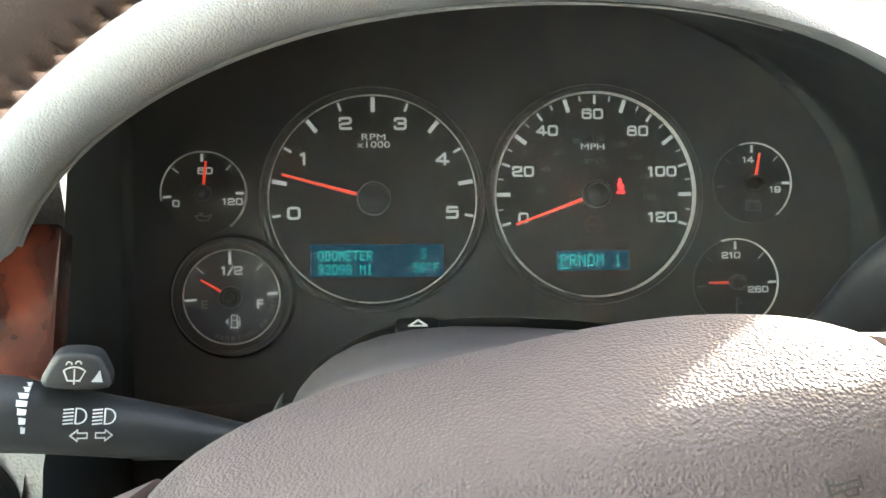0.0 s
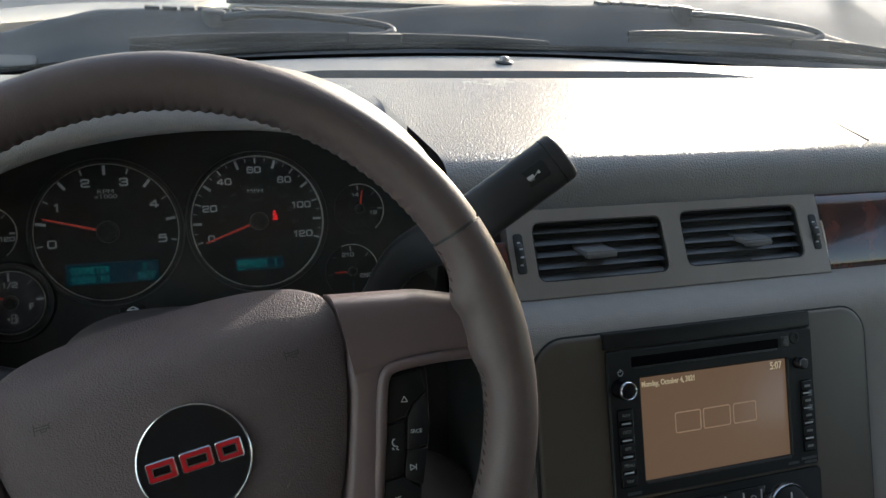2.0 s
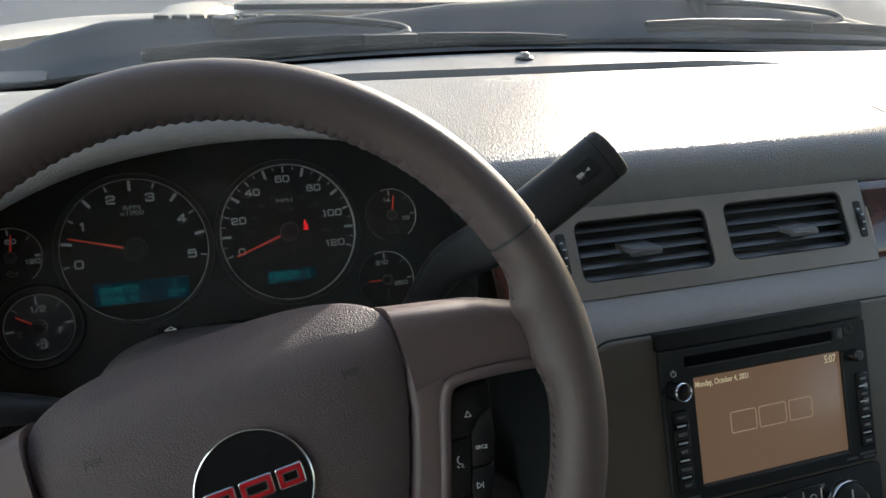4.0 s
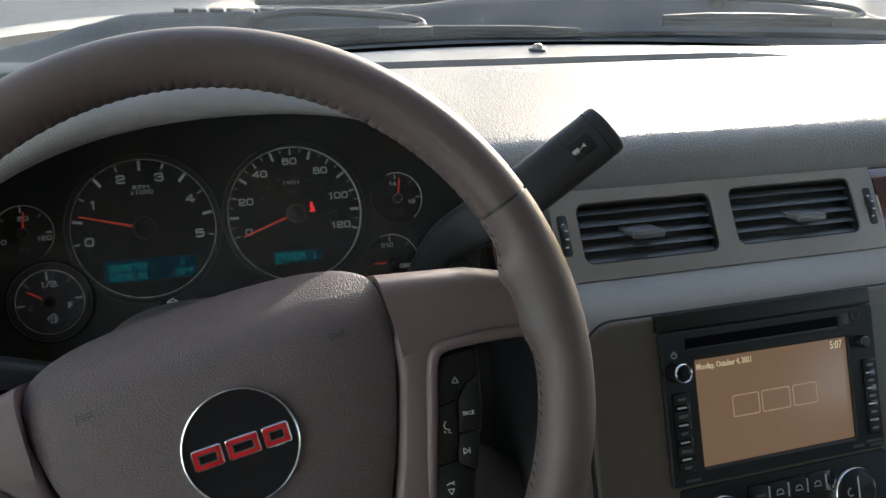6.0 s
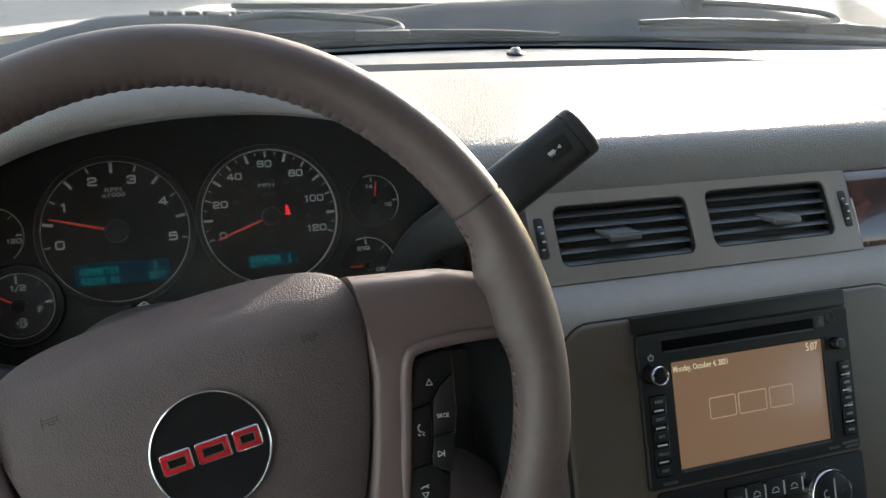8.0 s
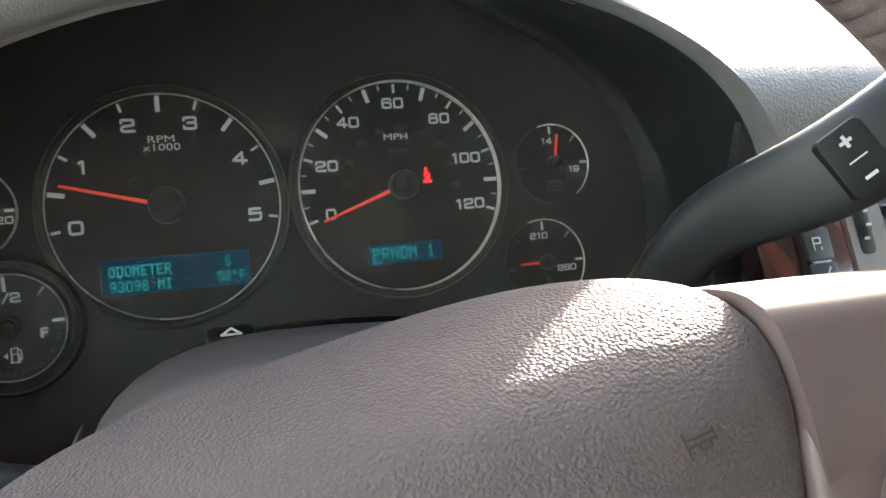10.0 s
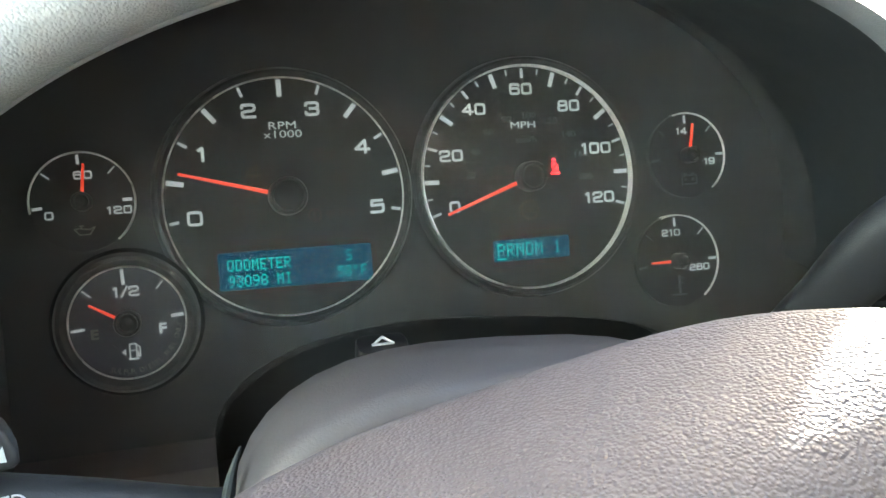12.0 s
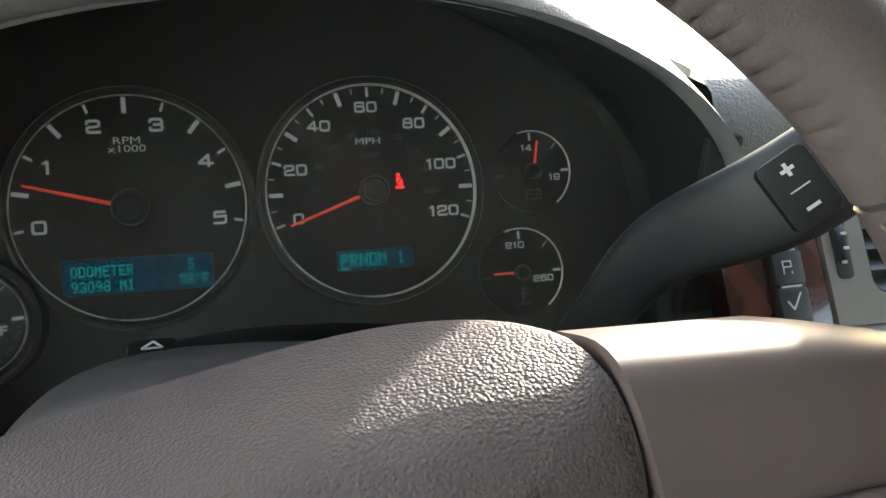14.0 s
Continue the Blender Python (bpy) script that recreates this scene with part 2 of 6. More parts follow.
def dusty_clear(name, dust, low, high, scale, gloss, base_gloss=0.03, specks=4):
    """A clear sheet with a thin uneven film of dust and a faint mirror gloss."""
    m = bpy.data.materials.new(name)
    m.use_nodes = True
    n, l = m.node_tree.nodes, m.node_tree.links
    n.remove(n["Principled BSDF"])
    clear, film, through_film, shine = (n.new("ShaderNodeBsdf" + k) for k in ("Transparent", "Diffuse", "Translucent", "Glossy"))
    film.inputs["Color"].default_value = through_film.inputs["Color"].default_value = (*dust, 1)
    shine.inputs["Roughness"].default_value = gloss
    both = n.new("ShaderNodeMixShader")
    l.new(film.outputs[0], both.inputs[1])
    l.new(through_film.outputs[0], both.inputs[2])
    co, ns, rg = n.new("ShaderNodeTexCoord"), n.new("ShaderNodeTexNoise"), n.new("ShaderNodeMapRange")
    ns.inputs["Scale"].default_value, ns.inputs["Detail"].default_value = scale, 8
    rg.inputs["From Min"].default_value, rg.inputs["From Max"].default_value = 0.35, 0.7
    rg.inputs["To Min"].default_value, rg.inputs["To Max"].default_value = low, high
    l.new(co.outputs["Object"], ns.inputs["Vector"])
    l.new(ns.outputs["Fac"], rg.inputs["Value"])
    dusty = n.new("ShaderNodeMixShader")
    sp, sr, ad2 = n.new("ShaderNodeTexNoise"), n.new("ShaderNodeMapRange"), n.new("ShaderNodeMath")
    sp.inputs["Scale"].default_value, sp.inputs["Detail"].default_value = scale * 16, 2
    sr.inputs["From Min"].default_value, sr.inputs["From Max"].default_value = 0.70, 0.76
    sr.inputs["To Min"].default_value, sr.inputs["To Max"].default_value = 0.0, high * specks
    l.new(co.outputs["Object"], sp.inputs["Vector"])
    l.new(sp.outputs["Fac"], sr.inputs["Value"])
    ad2.operation = 'ADD'
    l.new(rg.outputs[0], ad2.inputs[0])
    l.new(sr.outputs[0], ad2.inputs[1])
    l.new(ad2.outputs[0], dusty.inputs[0])
    l.new(clear.outputs[0], dusty.inputs[1])
    l.new(both.outputs[0], dusty.inputs[2])
    fr, pw, ad, top = n.new("ShaderNodeLayerWeight"), n.new("ShaderNodeMath"), n.new("ShaderNodeMath"), n.new("ShaderNodeMixShader")
    fr.inputs["Blend"].default_value = 0.5
    pw.operation, ad.operation = 'POWER', 'MULTIPLY_ADD'
    pw.inputs[1].default_value, ad.inputs[1].default_value, ad.inputs[2].default_value = 5.0, 0.5, base_gloss
    l.new(fr.outputs["Facing"], pw.inputs[0])
    l.new(pw.outputs[0], ad.inputs[0])
    l.new(ad.outputs[0], top.inputs[0])
    l.new(dusty.outputs[0], top.inputs[1])
    l.new(shine.outputs[0], top.inputs[2])
    l.new(top.outputs[0], n["Material Output"].inputs["Surface"])
    return m


def ground_material():
    m = vary(material("dry_gravel_ground", (0.22, 0.212, 0.20), 0.9, spec=0.2), 0.5, 0.12, detail=5, bump=0.2, bump_scale=30, bump_distance=0.01)
    return m


def leaf_material():
    return vary(material("dark_green_leaves", (0.045, 0.065, 0.03), 0.6), 2.0, 0.5)


MAT["wood"], MAT["glass"], MAT["ground"], MAT["leaf"] = wood_material(), dusty_clear("dusty_windscreen_glass", (0.54, 0.61, 0.64), 0.028, 0.075, 9, 0.0, 0.02), ground_material(), leaf_material()
MAT["lens"] = dusty_clear("dusty_clear_gauge_lens", (0.73, 0.74, 0.725), 0.045, 0.074, 14, 0.08, 0.006, 0)
MAT["stucco"] = vary(material("pale_stucco", (0.56, 0.71, 0.79), 0.9, spec=0.1), 1.5, 0.08, bump=0.5, bump_scale=60, bump_distance=0.004)
MAT["bark"] = vary(material("grey_brown_bark", (0.10, 0.08, 0.065), 0.9), 6, 0.3, bump=0.7, bump_scale=40, bump_distance=0.01)


# ---- mesh helpers: every one gives (vertices, faces) ----
def join(*pieces):
    vs, fs = [], []
    for v, f in pieces:
        o = len(vs)
        vs += [tuple(p) for p in v]
        fs += [tuple(i + o for i in q) for q in f]
    return vs, fs


def moved(piece, m):
    return [tuple(m @ Vector(p)) for p in piece[0]], piece[1]


def outline_round(x0, x1, y0, y1, r, n=5):
    out = []
    for cx, cy, a0 in ((x1 - r, y1 - r, 0), (x0 + r, y1 - r, 90), (x0 + r, y0 + r, 180), (x1 - r, y0 + r, 270)):
        for k in range(n + 1):
            a = radians(a0 + 90 * k / n)
            out.append((cx + r * math.cos(a), cy + r * math.sin(a)))
    return out


def smooth_outline(pts, n=4):
    """Closed Catmull-Rom curve through the points."""
    out, k = [], len(pts)
    for i in range(k):
        p0, p1, p2, p3 = (Vector(pts[(i + j - 1) % k]) for j in range(4))
        for s in range(n):
            t = s / n
            out.append(tuple(0.5 * (2 * p1 + (p2 - p0) * t + (2 * p0 - 5 * p1 + 4 * p2 - p3) * t * t + (3 * p1 - p0 - 3 * p2 + p3) * t ** 3)))
    return out


def smooth_path(pts, n=6):
    out, k = [], len(pts)
    for i in range(k - 1):
        p0, p1, p2, p3 = Vector(pts[max(i - 1, 0)]), Vector(pts[i]), Vector(pts[i + 1]), Vector(pts[min(i + 2, k - 1)])
        for s in range(n):
            t = s / n
            out.append(0.5 * (2 * p1 + (p2 - p0) * t + (2 * p0 - 5 * p1 + 4 * p2 - p3) * t * t + (3 * p1 - p0 - 3 * p2 + p3) * t ** 3))
    out.append(Vector(pts[-1]))
    return out


def inset(outline, d):
    k = len(outline)
    area = sum(outline[i][0] * outline[(i + 1) % k][1] - outline[(i + 1) % k][0] * outline[i][1] for i in range(k))
    sg = 1 if area > 0 else -1
    out = []
    for i in range(k):
        a, b, c = Vector(outline[i - 1][:2]), Vector(outline[i][:2]), Vector(outline[(i + 1) % k][:2])
        e1, e2 = (b - a), (c - b)
        if e1.length < 1e-9:
            e1 = e2
        if e2.length < 1e-9:
            e2 = e1
        n1, n2 = Vector((-e1.y, e1.x)).normalized(), Vector((-e2.y, e2.x)).normalized()
        nn = (n1 + n2)
        nn = nn.normalized() if nn.length > 1e-6 else n1
        out.append(tuple(b + sg * d * nn))
    return out


def skin(rows, closed=True, cap0=False, cap1=False):
    """Quads between rows of equally many points."""
    vs, fs, k = [], [], len(rows[0])
    for r in rows:
        vs += [tuple(p) for p in r]
    for i in range(len(rows) - 1):
        for j in range(k if closed else k - 1):
            a, b = i * k + j, i * k + (j + 1) % k
            fs.append((a, b, b + k, a + k))
    if cap0:
        fs.append(tuple(reversed(range(k))))
    if cap1:
        fs.append(tuple(range((len(rows) - 1) * k, len(rows) * k)))
    return vs, fs


def prism(outline, z0, z1, bevel=0.0, steps=2):
    """An outline raised from z0 to z1 with a rounded upper edge."""
    rows = [[(x, y, z0) for x, y in outline]]
    if bevel:
        for s in range(steps + 1):
            a = radians(90 * s / steps)
            ins = inset(outline, bevel * (1 - math.cos(a)))
            rows.append([(x, y, z1 - bevel + bevel * math.sin(a)) for x, y in ins])
    else:
        rows.append([(x, y, z1) for x, y in outline])
    return skin(rows, True, True, True)


def slab(x0, x1, y0, y1, z0, z1, r=0.002, bevel=0.001):
    return prism(outline_round(x0, x1, y0, y1, min(r, (x1 - x0) / 2.01, (y1 - y0) / 2.01), 3), z0, z1, bevel)


def frame_prism(outer, inner, z0, z1, bevel=0.001):
    """A plate with a hole; both outlines have equally many points."""
    oi, ii = inset(outer, bevel), inset(inner, -bevel)
    rows = [[(x, y, z0) for x, y in inner], [(x, y, z0) for x, y in outer], [(x, y, z1 - bevel) for x, y in outer], [(x, y, z1) for x, y in oi],
            [(x, y, z1) for x, y in ii], [(x, y, z1 - bevel) for x, y in inner], [(x, y, z0) for x, y in inner]]
    return skin(rows)


def lathe(profile, seg=64, a0=0.0, a1=360.0):
    full = abs(a1 - a0 - 360) < 1e-6
    k = seg if full else seg + 1
    rows = []
    for r, z in profile:
        rows.append([(r * math.cos(radians(a0 + (a1 - a0) * i / seg)), r * math.sin(radians(a0 + (a1 - a0) * i / seg)), z) for i in range(k)])
    return skin(rows, full)


def disc(r, z0, z1, seg=48, bevel=0.0):
    return prism([(r * math.cos(2 * math.pi * i / seg), r * math.sin(2 * math.pi * i / seg)) for i in range(seg)], z0, z1, bevel)


def sweep(path, radii, seg=12, cap=True, squash=(1, 1), up=(0, 0, 1)):
    rows = []
    for i, p in enumerate(path):
        p = Vector(p)
        d = (Vector(path[min(i + 1, len(path) - 1)]) - Vector(path[max(i - 1, 0)])).normalized()
        u = d.cross(Vector(up))
        u = u.normalized() if u.length > 1e-4 else Vector((1, 0, 0))
        v = u.cross(d).normalized()
        r = radii[i] if isinstance(radii, (list, tuple)) else radii
        rows.append([p + r * (squash[0] * math.cos(2 * math.pi * k / seg) * u + squash[1] * math.sin(2 * math.pi * k / seg) * v) for k in range(seg)])
    return skin(rows, True, cap, cap)


def stroke(pts, width, z=0.0, height=0.0004):
    """A flat printed line through 2D points."""
    out = []
    for (xa, ya), (xb, yb) in zip(pts[:-1], pts[1:]):
        d = Vector((xb - xa, yb - ya))
        if d.length < 1e-9:
            continue
        n = Vector((-d.y, d.x)).normalized() * width / 2
        e = d.normalized() * width * 0.25
        q = [(xa - e.x + n.x, ya - e.y + n.y), (xa - e.x - n.x, ya - e.y - n.y), (xb + e.x - n.x, yb + e.y - n.y), (xb + e.x + n.x, yb + e.y + n.y)]
        out.append(prism(q, z, z + height))
    return join(*out)


def arc(cx, cy, r, a0, a1, n=10):
    return [(cx + r * math.cos(radians(a0 + (a1 - a0) * i / n)), cy + r * math.sin(radians(a0 + (a1 - a0) * i / n))) for i in range(n + 1)]


DIGITS = {
    "0": [[(0.5, 0.9), (0.1, 0.9), (0.1, 0.1), (0.9, 0.1), (0.9, 0.9), (0.5, 0.9)]],
    "1": [[(0.30, 0.76), (0.56, 0.9), (0.56, 0.05)]],
    "2": [[(0.1, 0.68), (0.1, 0.9), (0.9, 0.9), (0.9, 0.52), (0.1, 0.44), (0.1, 0.1), (0.95, 0.1)]],
    "3": [[(0.1, 0.70), (0.1, 0.9), (0.9, 0.9), (0.9, 0.52), (0.35, 0.52)], [(0.35, 0.52), (0.9, 0.52), (0.9, 0.1), (0.1, 0.1), (0.1, 0.30)]],
    "4": [[(0.70, 0.05), (0.70, 0.92), (0.05, 0.34), (1.0, 0.30)]],
    "5": [[(0.88, 0.9), (0.16, 0.9), (0.12, 0.56), (0.9, 0.60), (0.9, 0.1), (0.06, 0.1)]],
    "6": [[(0.88, 0.74), (0.88, 0.9), (0.1, 0.9), (0.1, 0.1), (0.9, 0.1), (0.9, 0.56), (0.2, 0.56)]],
    "9": [[(0.12, 0.26), (0.12, 0.1), (0.9, 0.1), (0.9, 0.9), (0.1, 0.9), (0.1, 0.44), (0.8, 0.44)]],
    "8": [[(0.5, 0.9), (0.14, 0.9), (0.14, 0.53), (0.86, 0.53), (0.86, 0.9), (0.5, 0.9)], [(0.5, 0.53), (0.1, 0.53), (0.1, 0.1), (0.9, 0.1), (0.9, 0.53), (0.5, 0.53)]],
}


def wide_digits(text, high, wide, x, y, z):
    """Square-cut numerals, centred on (x, y)."""
    step, pieces, lift = wide * 1.13, [], 0
    total = sum(step * (0.72 if ch == "1" else 1.0) for ch in text) - (step - wide)
    x0 = x - total / 2
    for ch in text:
        if ch == "1":
            x0 -= wide * 0.14
        for line in DIGITS[ch]:
            pts = [line[0]]
            for (ax, ay), (bx, by), (cx, cy) in zip(line[:-2], line[1:-1], line[2:]):
                la, lc = math.hypot(ax - bx, ay - by), math.hypot(cx - bx, cy - by)
                ka, kc = min(0.17, la * 0.45) / la, min(0.17, lc * 0.45) / lc
                p, q = (bx + (ax - bx) * ka, by + (ay - by) * ka), (bx + (cx - bx) * kc, by + (cy - by) * kc)
                if ch in "14" or ch == "5" and (ax < 0.2 or bx < 0.2) and by > 0.5:
                    pts.append((bx, by))
                else:
                    pts += [p, (0.25 * p[0] + 0.5 * bx + 0.25 * q[0], 0.25 * p[1] + 0.5 * by + 0.25 * q[1]), q]
            pts.append(line[-1])
            pts = [(x0 + px * wide, y + (py - 0.5) * high) for px, py in pts]
            for a, b in zip(pts[:-1], pts[1:]):
                pieces.append(stroke([a, b], high * 0.19, z + 0.00001 * (lift % 7), 0.0003))
                lift += 1
        x0 += step * (0.86 if ch == "1" else 1.0)
    return join(*pieces)


DOTS = {   # five dots wide, seven high, one number a row
    "O": (14, 17, 17, 17, 17, 17, 14), "D": (30, 17, 17, 17, 17, 17, 30), "M": (17, 27, 21, 21, 17, 17, 17), "E": (31, 16, 16, 30, 16, 16, 31), "T": (31, 4, 4, 4, 4, 4, 4),
    "R": (30, 17, 17, 30, 20, 18, 17), "9": (14, 17, 17, 15, 1, 2, 12), "3": (14, 17, 1, 6, 1, 17, 14), "0": (14, 17, 17, 17, 17, 17, 14), "8": (14, 17, 17, 14, 17, 17, 14),
    "I": (14, 4, 4, 4, 4, 4, 14), "S": (15, 16, 16, 14, 1, 1, 30), "5": (31, 16, 30, 1, 1, 17, 14), "\u00b0": (12, 18, 12, 0, 0, 0, 0), "F": (31, 16, 16, 30, 16, 16, 16),
    "P": (30, 17, 17, 30, 16, 16, 16), "N": (17, 25, 21, 21, 19, 17, 17), "1": (4, 12, 4, 4, 4, 4, 14)}


def dot_text(text, step, high, x, y, z):
    """Dot-matrix characters from x to the right, middled on y."""
    vs, fs = [], []
    d = high / 7
    w = step * 0.78 / 5
    for k, ch in enumerate(text):
        for r, bits in enumerate(DOTS.get(ch, ())):
            for c in range(5):
                if bits >> (4 - c) & 1:
                    x0, y0, o = x + k * step + c * w, y + high / 2 - (r + 1) * d, len(vs)
                    vs += [(x0, y0, z), (x0 + w * 0.9, y0, z), (x0 + w * 0.9, y0 + d * 0.9, z), (x0, y0 + d * 0.9, z)]
                    fs.append((o, o + 1, o + 2, o + 3))
    return vs, fs


def mesh_of(piece, mat, smooth=40):
    me = bpy.data.meshes.new("mesh")
    me.from_pydata(piece[0], [], piece[1])
    me.update()
    bm = bmesh.new()
    bm.from_mesh(me)
    bmesh.ops.recalc_face_normals(bm, faces=bm.faces)
    bm.to_mesh(me)
    bm.free()
    me.materials.append(mat)
    if smooth:
        me.shade_smooth()
        me.set_sharp_from_angle(angle=radians(smooth))
    return me


def part(name, piece, mat, parent, label="", smooth=40, at=None):
    ob = new(name, mesh_of(piece, MAT[mat], smooth))
    ob.parent = parent
    if at is not None:
        ob.matrix_basis = at
    return tagged(ob, label)


def thing(name, label, category, m=None, kind="", group=""):
    ob = new(name)
    ob.empty_display_size = 0.02
    if m is not None:
        ob.matrix_basis = m
    return tagged(ob, label, category, group, kind)


def solid(name, piece, mat, label, category, m=None, kind="", group="", smooth=40):
    ob = new(name, mesh_of(piece, MAT[mat], smooth))
    if m is not None:
        ob.matrix_basis = m
    return tagged(ob, label, category, group, kind)


def lettering(text, size, x, y, z, wide=1.0, bold=0.0, align='CENTER', turn=0.0):
    """Built-in font, as a thin mesh centred on (x, y)."""
    cu = bpy.data.curves.new("text", 'FONT')
    cu.body, cu.size, cu.align_x, cu.align_y, cu.offset, cu.extrude, cu.resolution_u = text, size, align, 'CENTER', bold, 0.0002, 3
    ob = bpy.data.objects.new("text", cu)
    scene.collection.objects.link(ob)
    bpy.context.view_layer.update()
    me = bpy.data.meshes.new_from_object(ob.evaluated_get(bpy.context.evaluated_depsgraph_get()))
    m = Matrix.Translation((x, y, z)) @ Matrix.Rotation(radians(turn), 4, 'Z') @ Matrix.Diagonal((wide, 1, 1, 1))
    piece = [tuple(m @ v.co) for v in me.vertices], [tuple(p.vertices) for p in me.polygons]
    bpy.data.objects.remove(ob)
    bpy.data.curves.remove(cu)
    bpy.data.meshes.remove(me)
    return piece


def tilted(x, y, z, tilt, yaw=0.0, turn=0.0):
    """A face towards the driver: local x right, local y up, local z out of the face; its top leans away by tilt."""
    return pose(x, y, z, 0, 0, yaw) @ pose(0, 0, 0, 90 - tilt, 0, 0) @ pose(0, 0, 0, 0, 0, turn)


CLUSTER = tilted(0.0551, 0.4389, 1.1434, 24)
WHEEL = tilted(-0.009, 0.131, 1.1525, 26.6, -6, 13.7)
RADIO = tilted(0.4156, 0.2149, 1.0316, 24.4) @ Matrix.Translation((0, 0, -0.0075))
VENTS = tilted(0.4395, 0.31, 1.1439, 37)
MID = 0.4156   # the car's middle plane


# ---- outside: ground, car body, far trees ----
def build_outside():
    n = 24
    rows = [[((i - n / 2) * 26.0, (j - n / 2) * 26.0, 0.12 * math.sin(i * 1.7) * math.cos(j * 1.3) if abs(i - n / 2) + abs(j - n / 2) > 3 else 0.0) for i in range(n + 1)] for j in range(n + 1)]
    solid("ground", skin(rows, False), "ground", "dry grey-brown gravel ground around the parked car", "ground", kind="structure")

    # the pale house wall beside the open driver's door
    wall = join(slab(-2.35, -2.05, -7.0, 2.2, -0.1, 3.0, 0.02, 0.01), slab(-2.40, -2.00, -7.1, 2.3, 3.0, 3.12, 0.02, 0.01))
    solid("wall_house", wall, "stucco", "pale blue-grey stucco house wall beside the parked car", "wall", kind="structure")

    # bonnet: a curved sheet, lower at the sides and the nose, with a raised dome
    def rear(x):
        return 1.06 - 0.42 * max(0.0, abs(x - MID) - 0.30) ** 1.35

    def height(x, y):
        u = abs(x - MID)
        z = 1.205 - 0.128 * (max(0.0, y - 0.95)) ** 1.25 - 0.10 * max(0.0, u - 0.40) ** 2 * 2.6
        d = 0.022 * max(0.0, min(1.0, (0.31 - u) / 0.035)) * max(0.0, min(1.0, (y - 1.02) / 0.05))
        return z + d
    xs = [MID + 0.86 * math.sin(radians(-90 + 180 * i / 60)) for i in range(61)]
    xs = sorted(set(xs + [MID + s * q for s in (-1, 1) for q in (0.265, 0.28, 0.295, 0.31, 0.33)]))
    rows = []
    for k in range(25):
        f = k / 24
        rows.append([(x, rear(x) + (2.25 - 0.18 * ((x - MID) / 0.86) ** 2 - rear(x)) * f, height(x, rear(x) + (2.25 - rear(x)) * f)) for x in xs])
    rows.append([(x, y + 0.02, z - 0.25) for x, y, z in rows[-1]])
    body = thing("car_body", "white painted pickup bonnet with a raised louvred dome", "car body")
    part("bonnet", skin(rows, False), "paint_white", body, smooth=35)
    for s in (-1, 1):
        x = MID + s * 0.86
        part("fender", skin([[(x, 0.75, 1.10), (x, 1.4, 1.11), (x, 2.1, 1.02)], [(x + s * 0.06, 0.75, 1.04), (x + s * 0.06, 1.4, 1.05), (x + s * 0.06, 2.15, 0.98)],
                             [(x + s * 0.08, 0.75, 0.5), (x + s * 0.08, 1.4, 0.5), (x + s * 0.08, 2.2, 0.5)]], False), "paint_white", body)
    for k in range(-2, 5):
        y = 1.13 + 0.030 * k
        part("dome_louvre", slab(MID - 0.258 + 0.010 * k, MID + 0.258 - 0.010 * k, y, y + 0.013, height(MID, y) - 0.002, height(MID, y) + 0.006, 0.006, 0.003), "charcoal", body, "dark louvre bar on the white dome")
    # scuttle between glass and bonnet: a ridged panel with a toothed rubber seal
    ridge = ((-0.46, 1.115), (-0.30, 1.155), (-0.147, 1.1967), (-0.084, 1.2158), (-0.036, 1.2275), (0.016, 1.2300), (0.172, 1.2288), (0.25, 1.2285), (0.33, 1.236), (0.42, 1.245), (0.57, 1.2510), (0.70, 1.2545), (0.80, 1.2510), (0.90, 1.2430), (1.06, 1.2240), (1.23, 1.1955), (1.32, 1.175))

    def crest(x):
        for (xa, za), (xb, zb) in zip(ridge[:-1], ridge[1:]):
            if x <= xb:
                f = max(0.0, (x - xa) / (xb - xa))
                return za + (zb - za) * f * f * (3 - 2 * f) * 0.5 + (zb - za) * f * 0.5
        return ridge[-1][1]
    cols = []
    for k in range(90):
        x = -0.45 + 1.76 * k / 89
        u2 = ((x - MID) / 0.85) ** 2
        zb, zc, yb = 1.186 - 0.05 * u2, crest(x), 0.80 - 0.09 * u2
        cols.append([(x, yb, zb), (x, yb + 0.03, zb + 0.006), (x, 0.865, zb + 0.35 * (zc - zb)), (x, 0.90, zc - 0.008), (x, 0.915, zc - 0.001), (x, 0.925, zc), (x, 0.94, zc - 0.004), (x, 1.00, min(zc - 0.035, height(x, 1.0) - 0.004)), (x, 1.10, min(zc - 0.05, height(x, 1.1) - 0.02))])
    scut = thing("windscreen_scuttle", "weathered black plastic scuttle under the windscreen", "scuttle")
    part("scuttle_panel", skin(cols, False), "cowl", scut, smooth=60)
    for x0, count in ((0.018, 8), (0.66, 9)):
        for k in range(count):
            x = x0 + 0.0215 * k
            part("seal_tooth", slab(x, x + 0.0175, 0.918, 0.932, crest(x + 0.009) - 0.004, crest(x + 0.009) + 0.0035, 0.002, 0.001), "cowl", scut, "rubber tooth of the bonnet seal")
    part("drain_grille", slab(-0.30, -0.105, 0.79, 0.85, 1.14, 1.187, 0.008, 0.004), "cowl", scut)
    for k in range(9):
        x = -0.285 + 0.02 * k
        part("grille_bar", slab(x, x + 0.009, 0.786, 0.795, 1.15, 1.18, 0.002, 0.001), "rubber", scut)


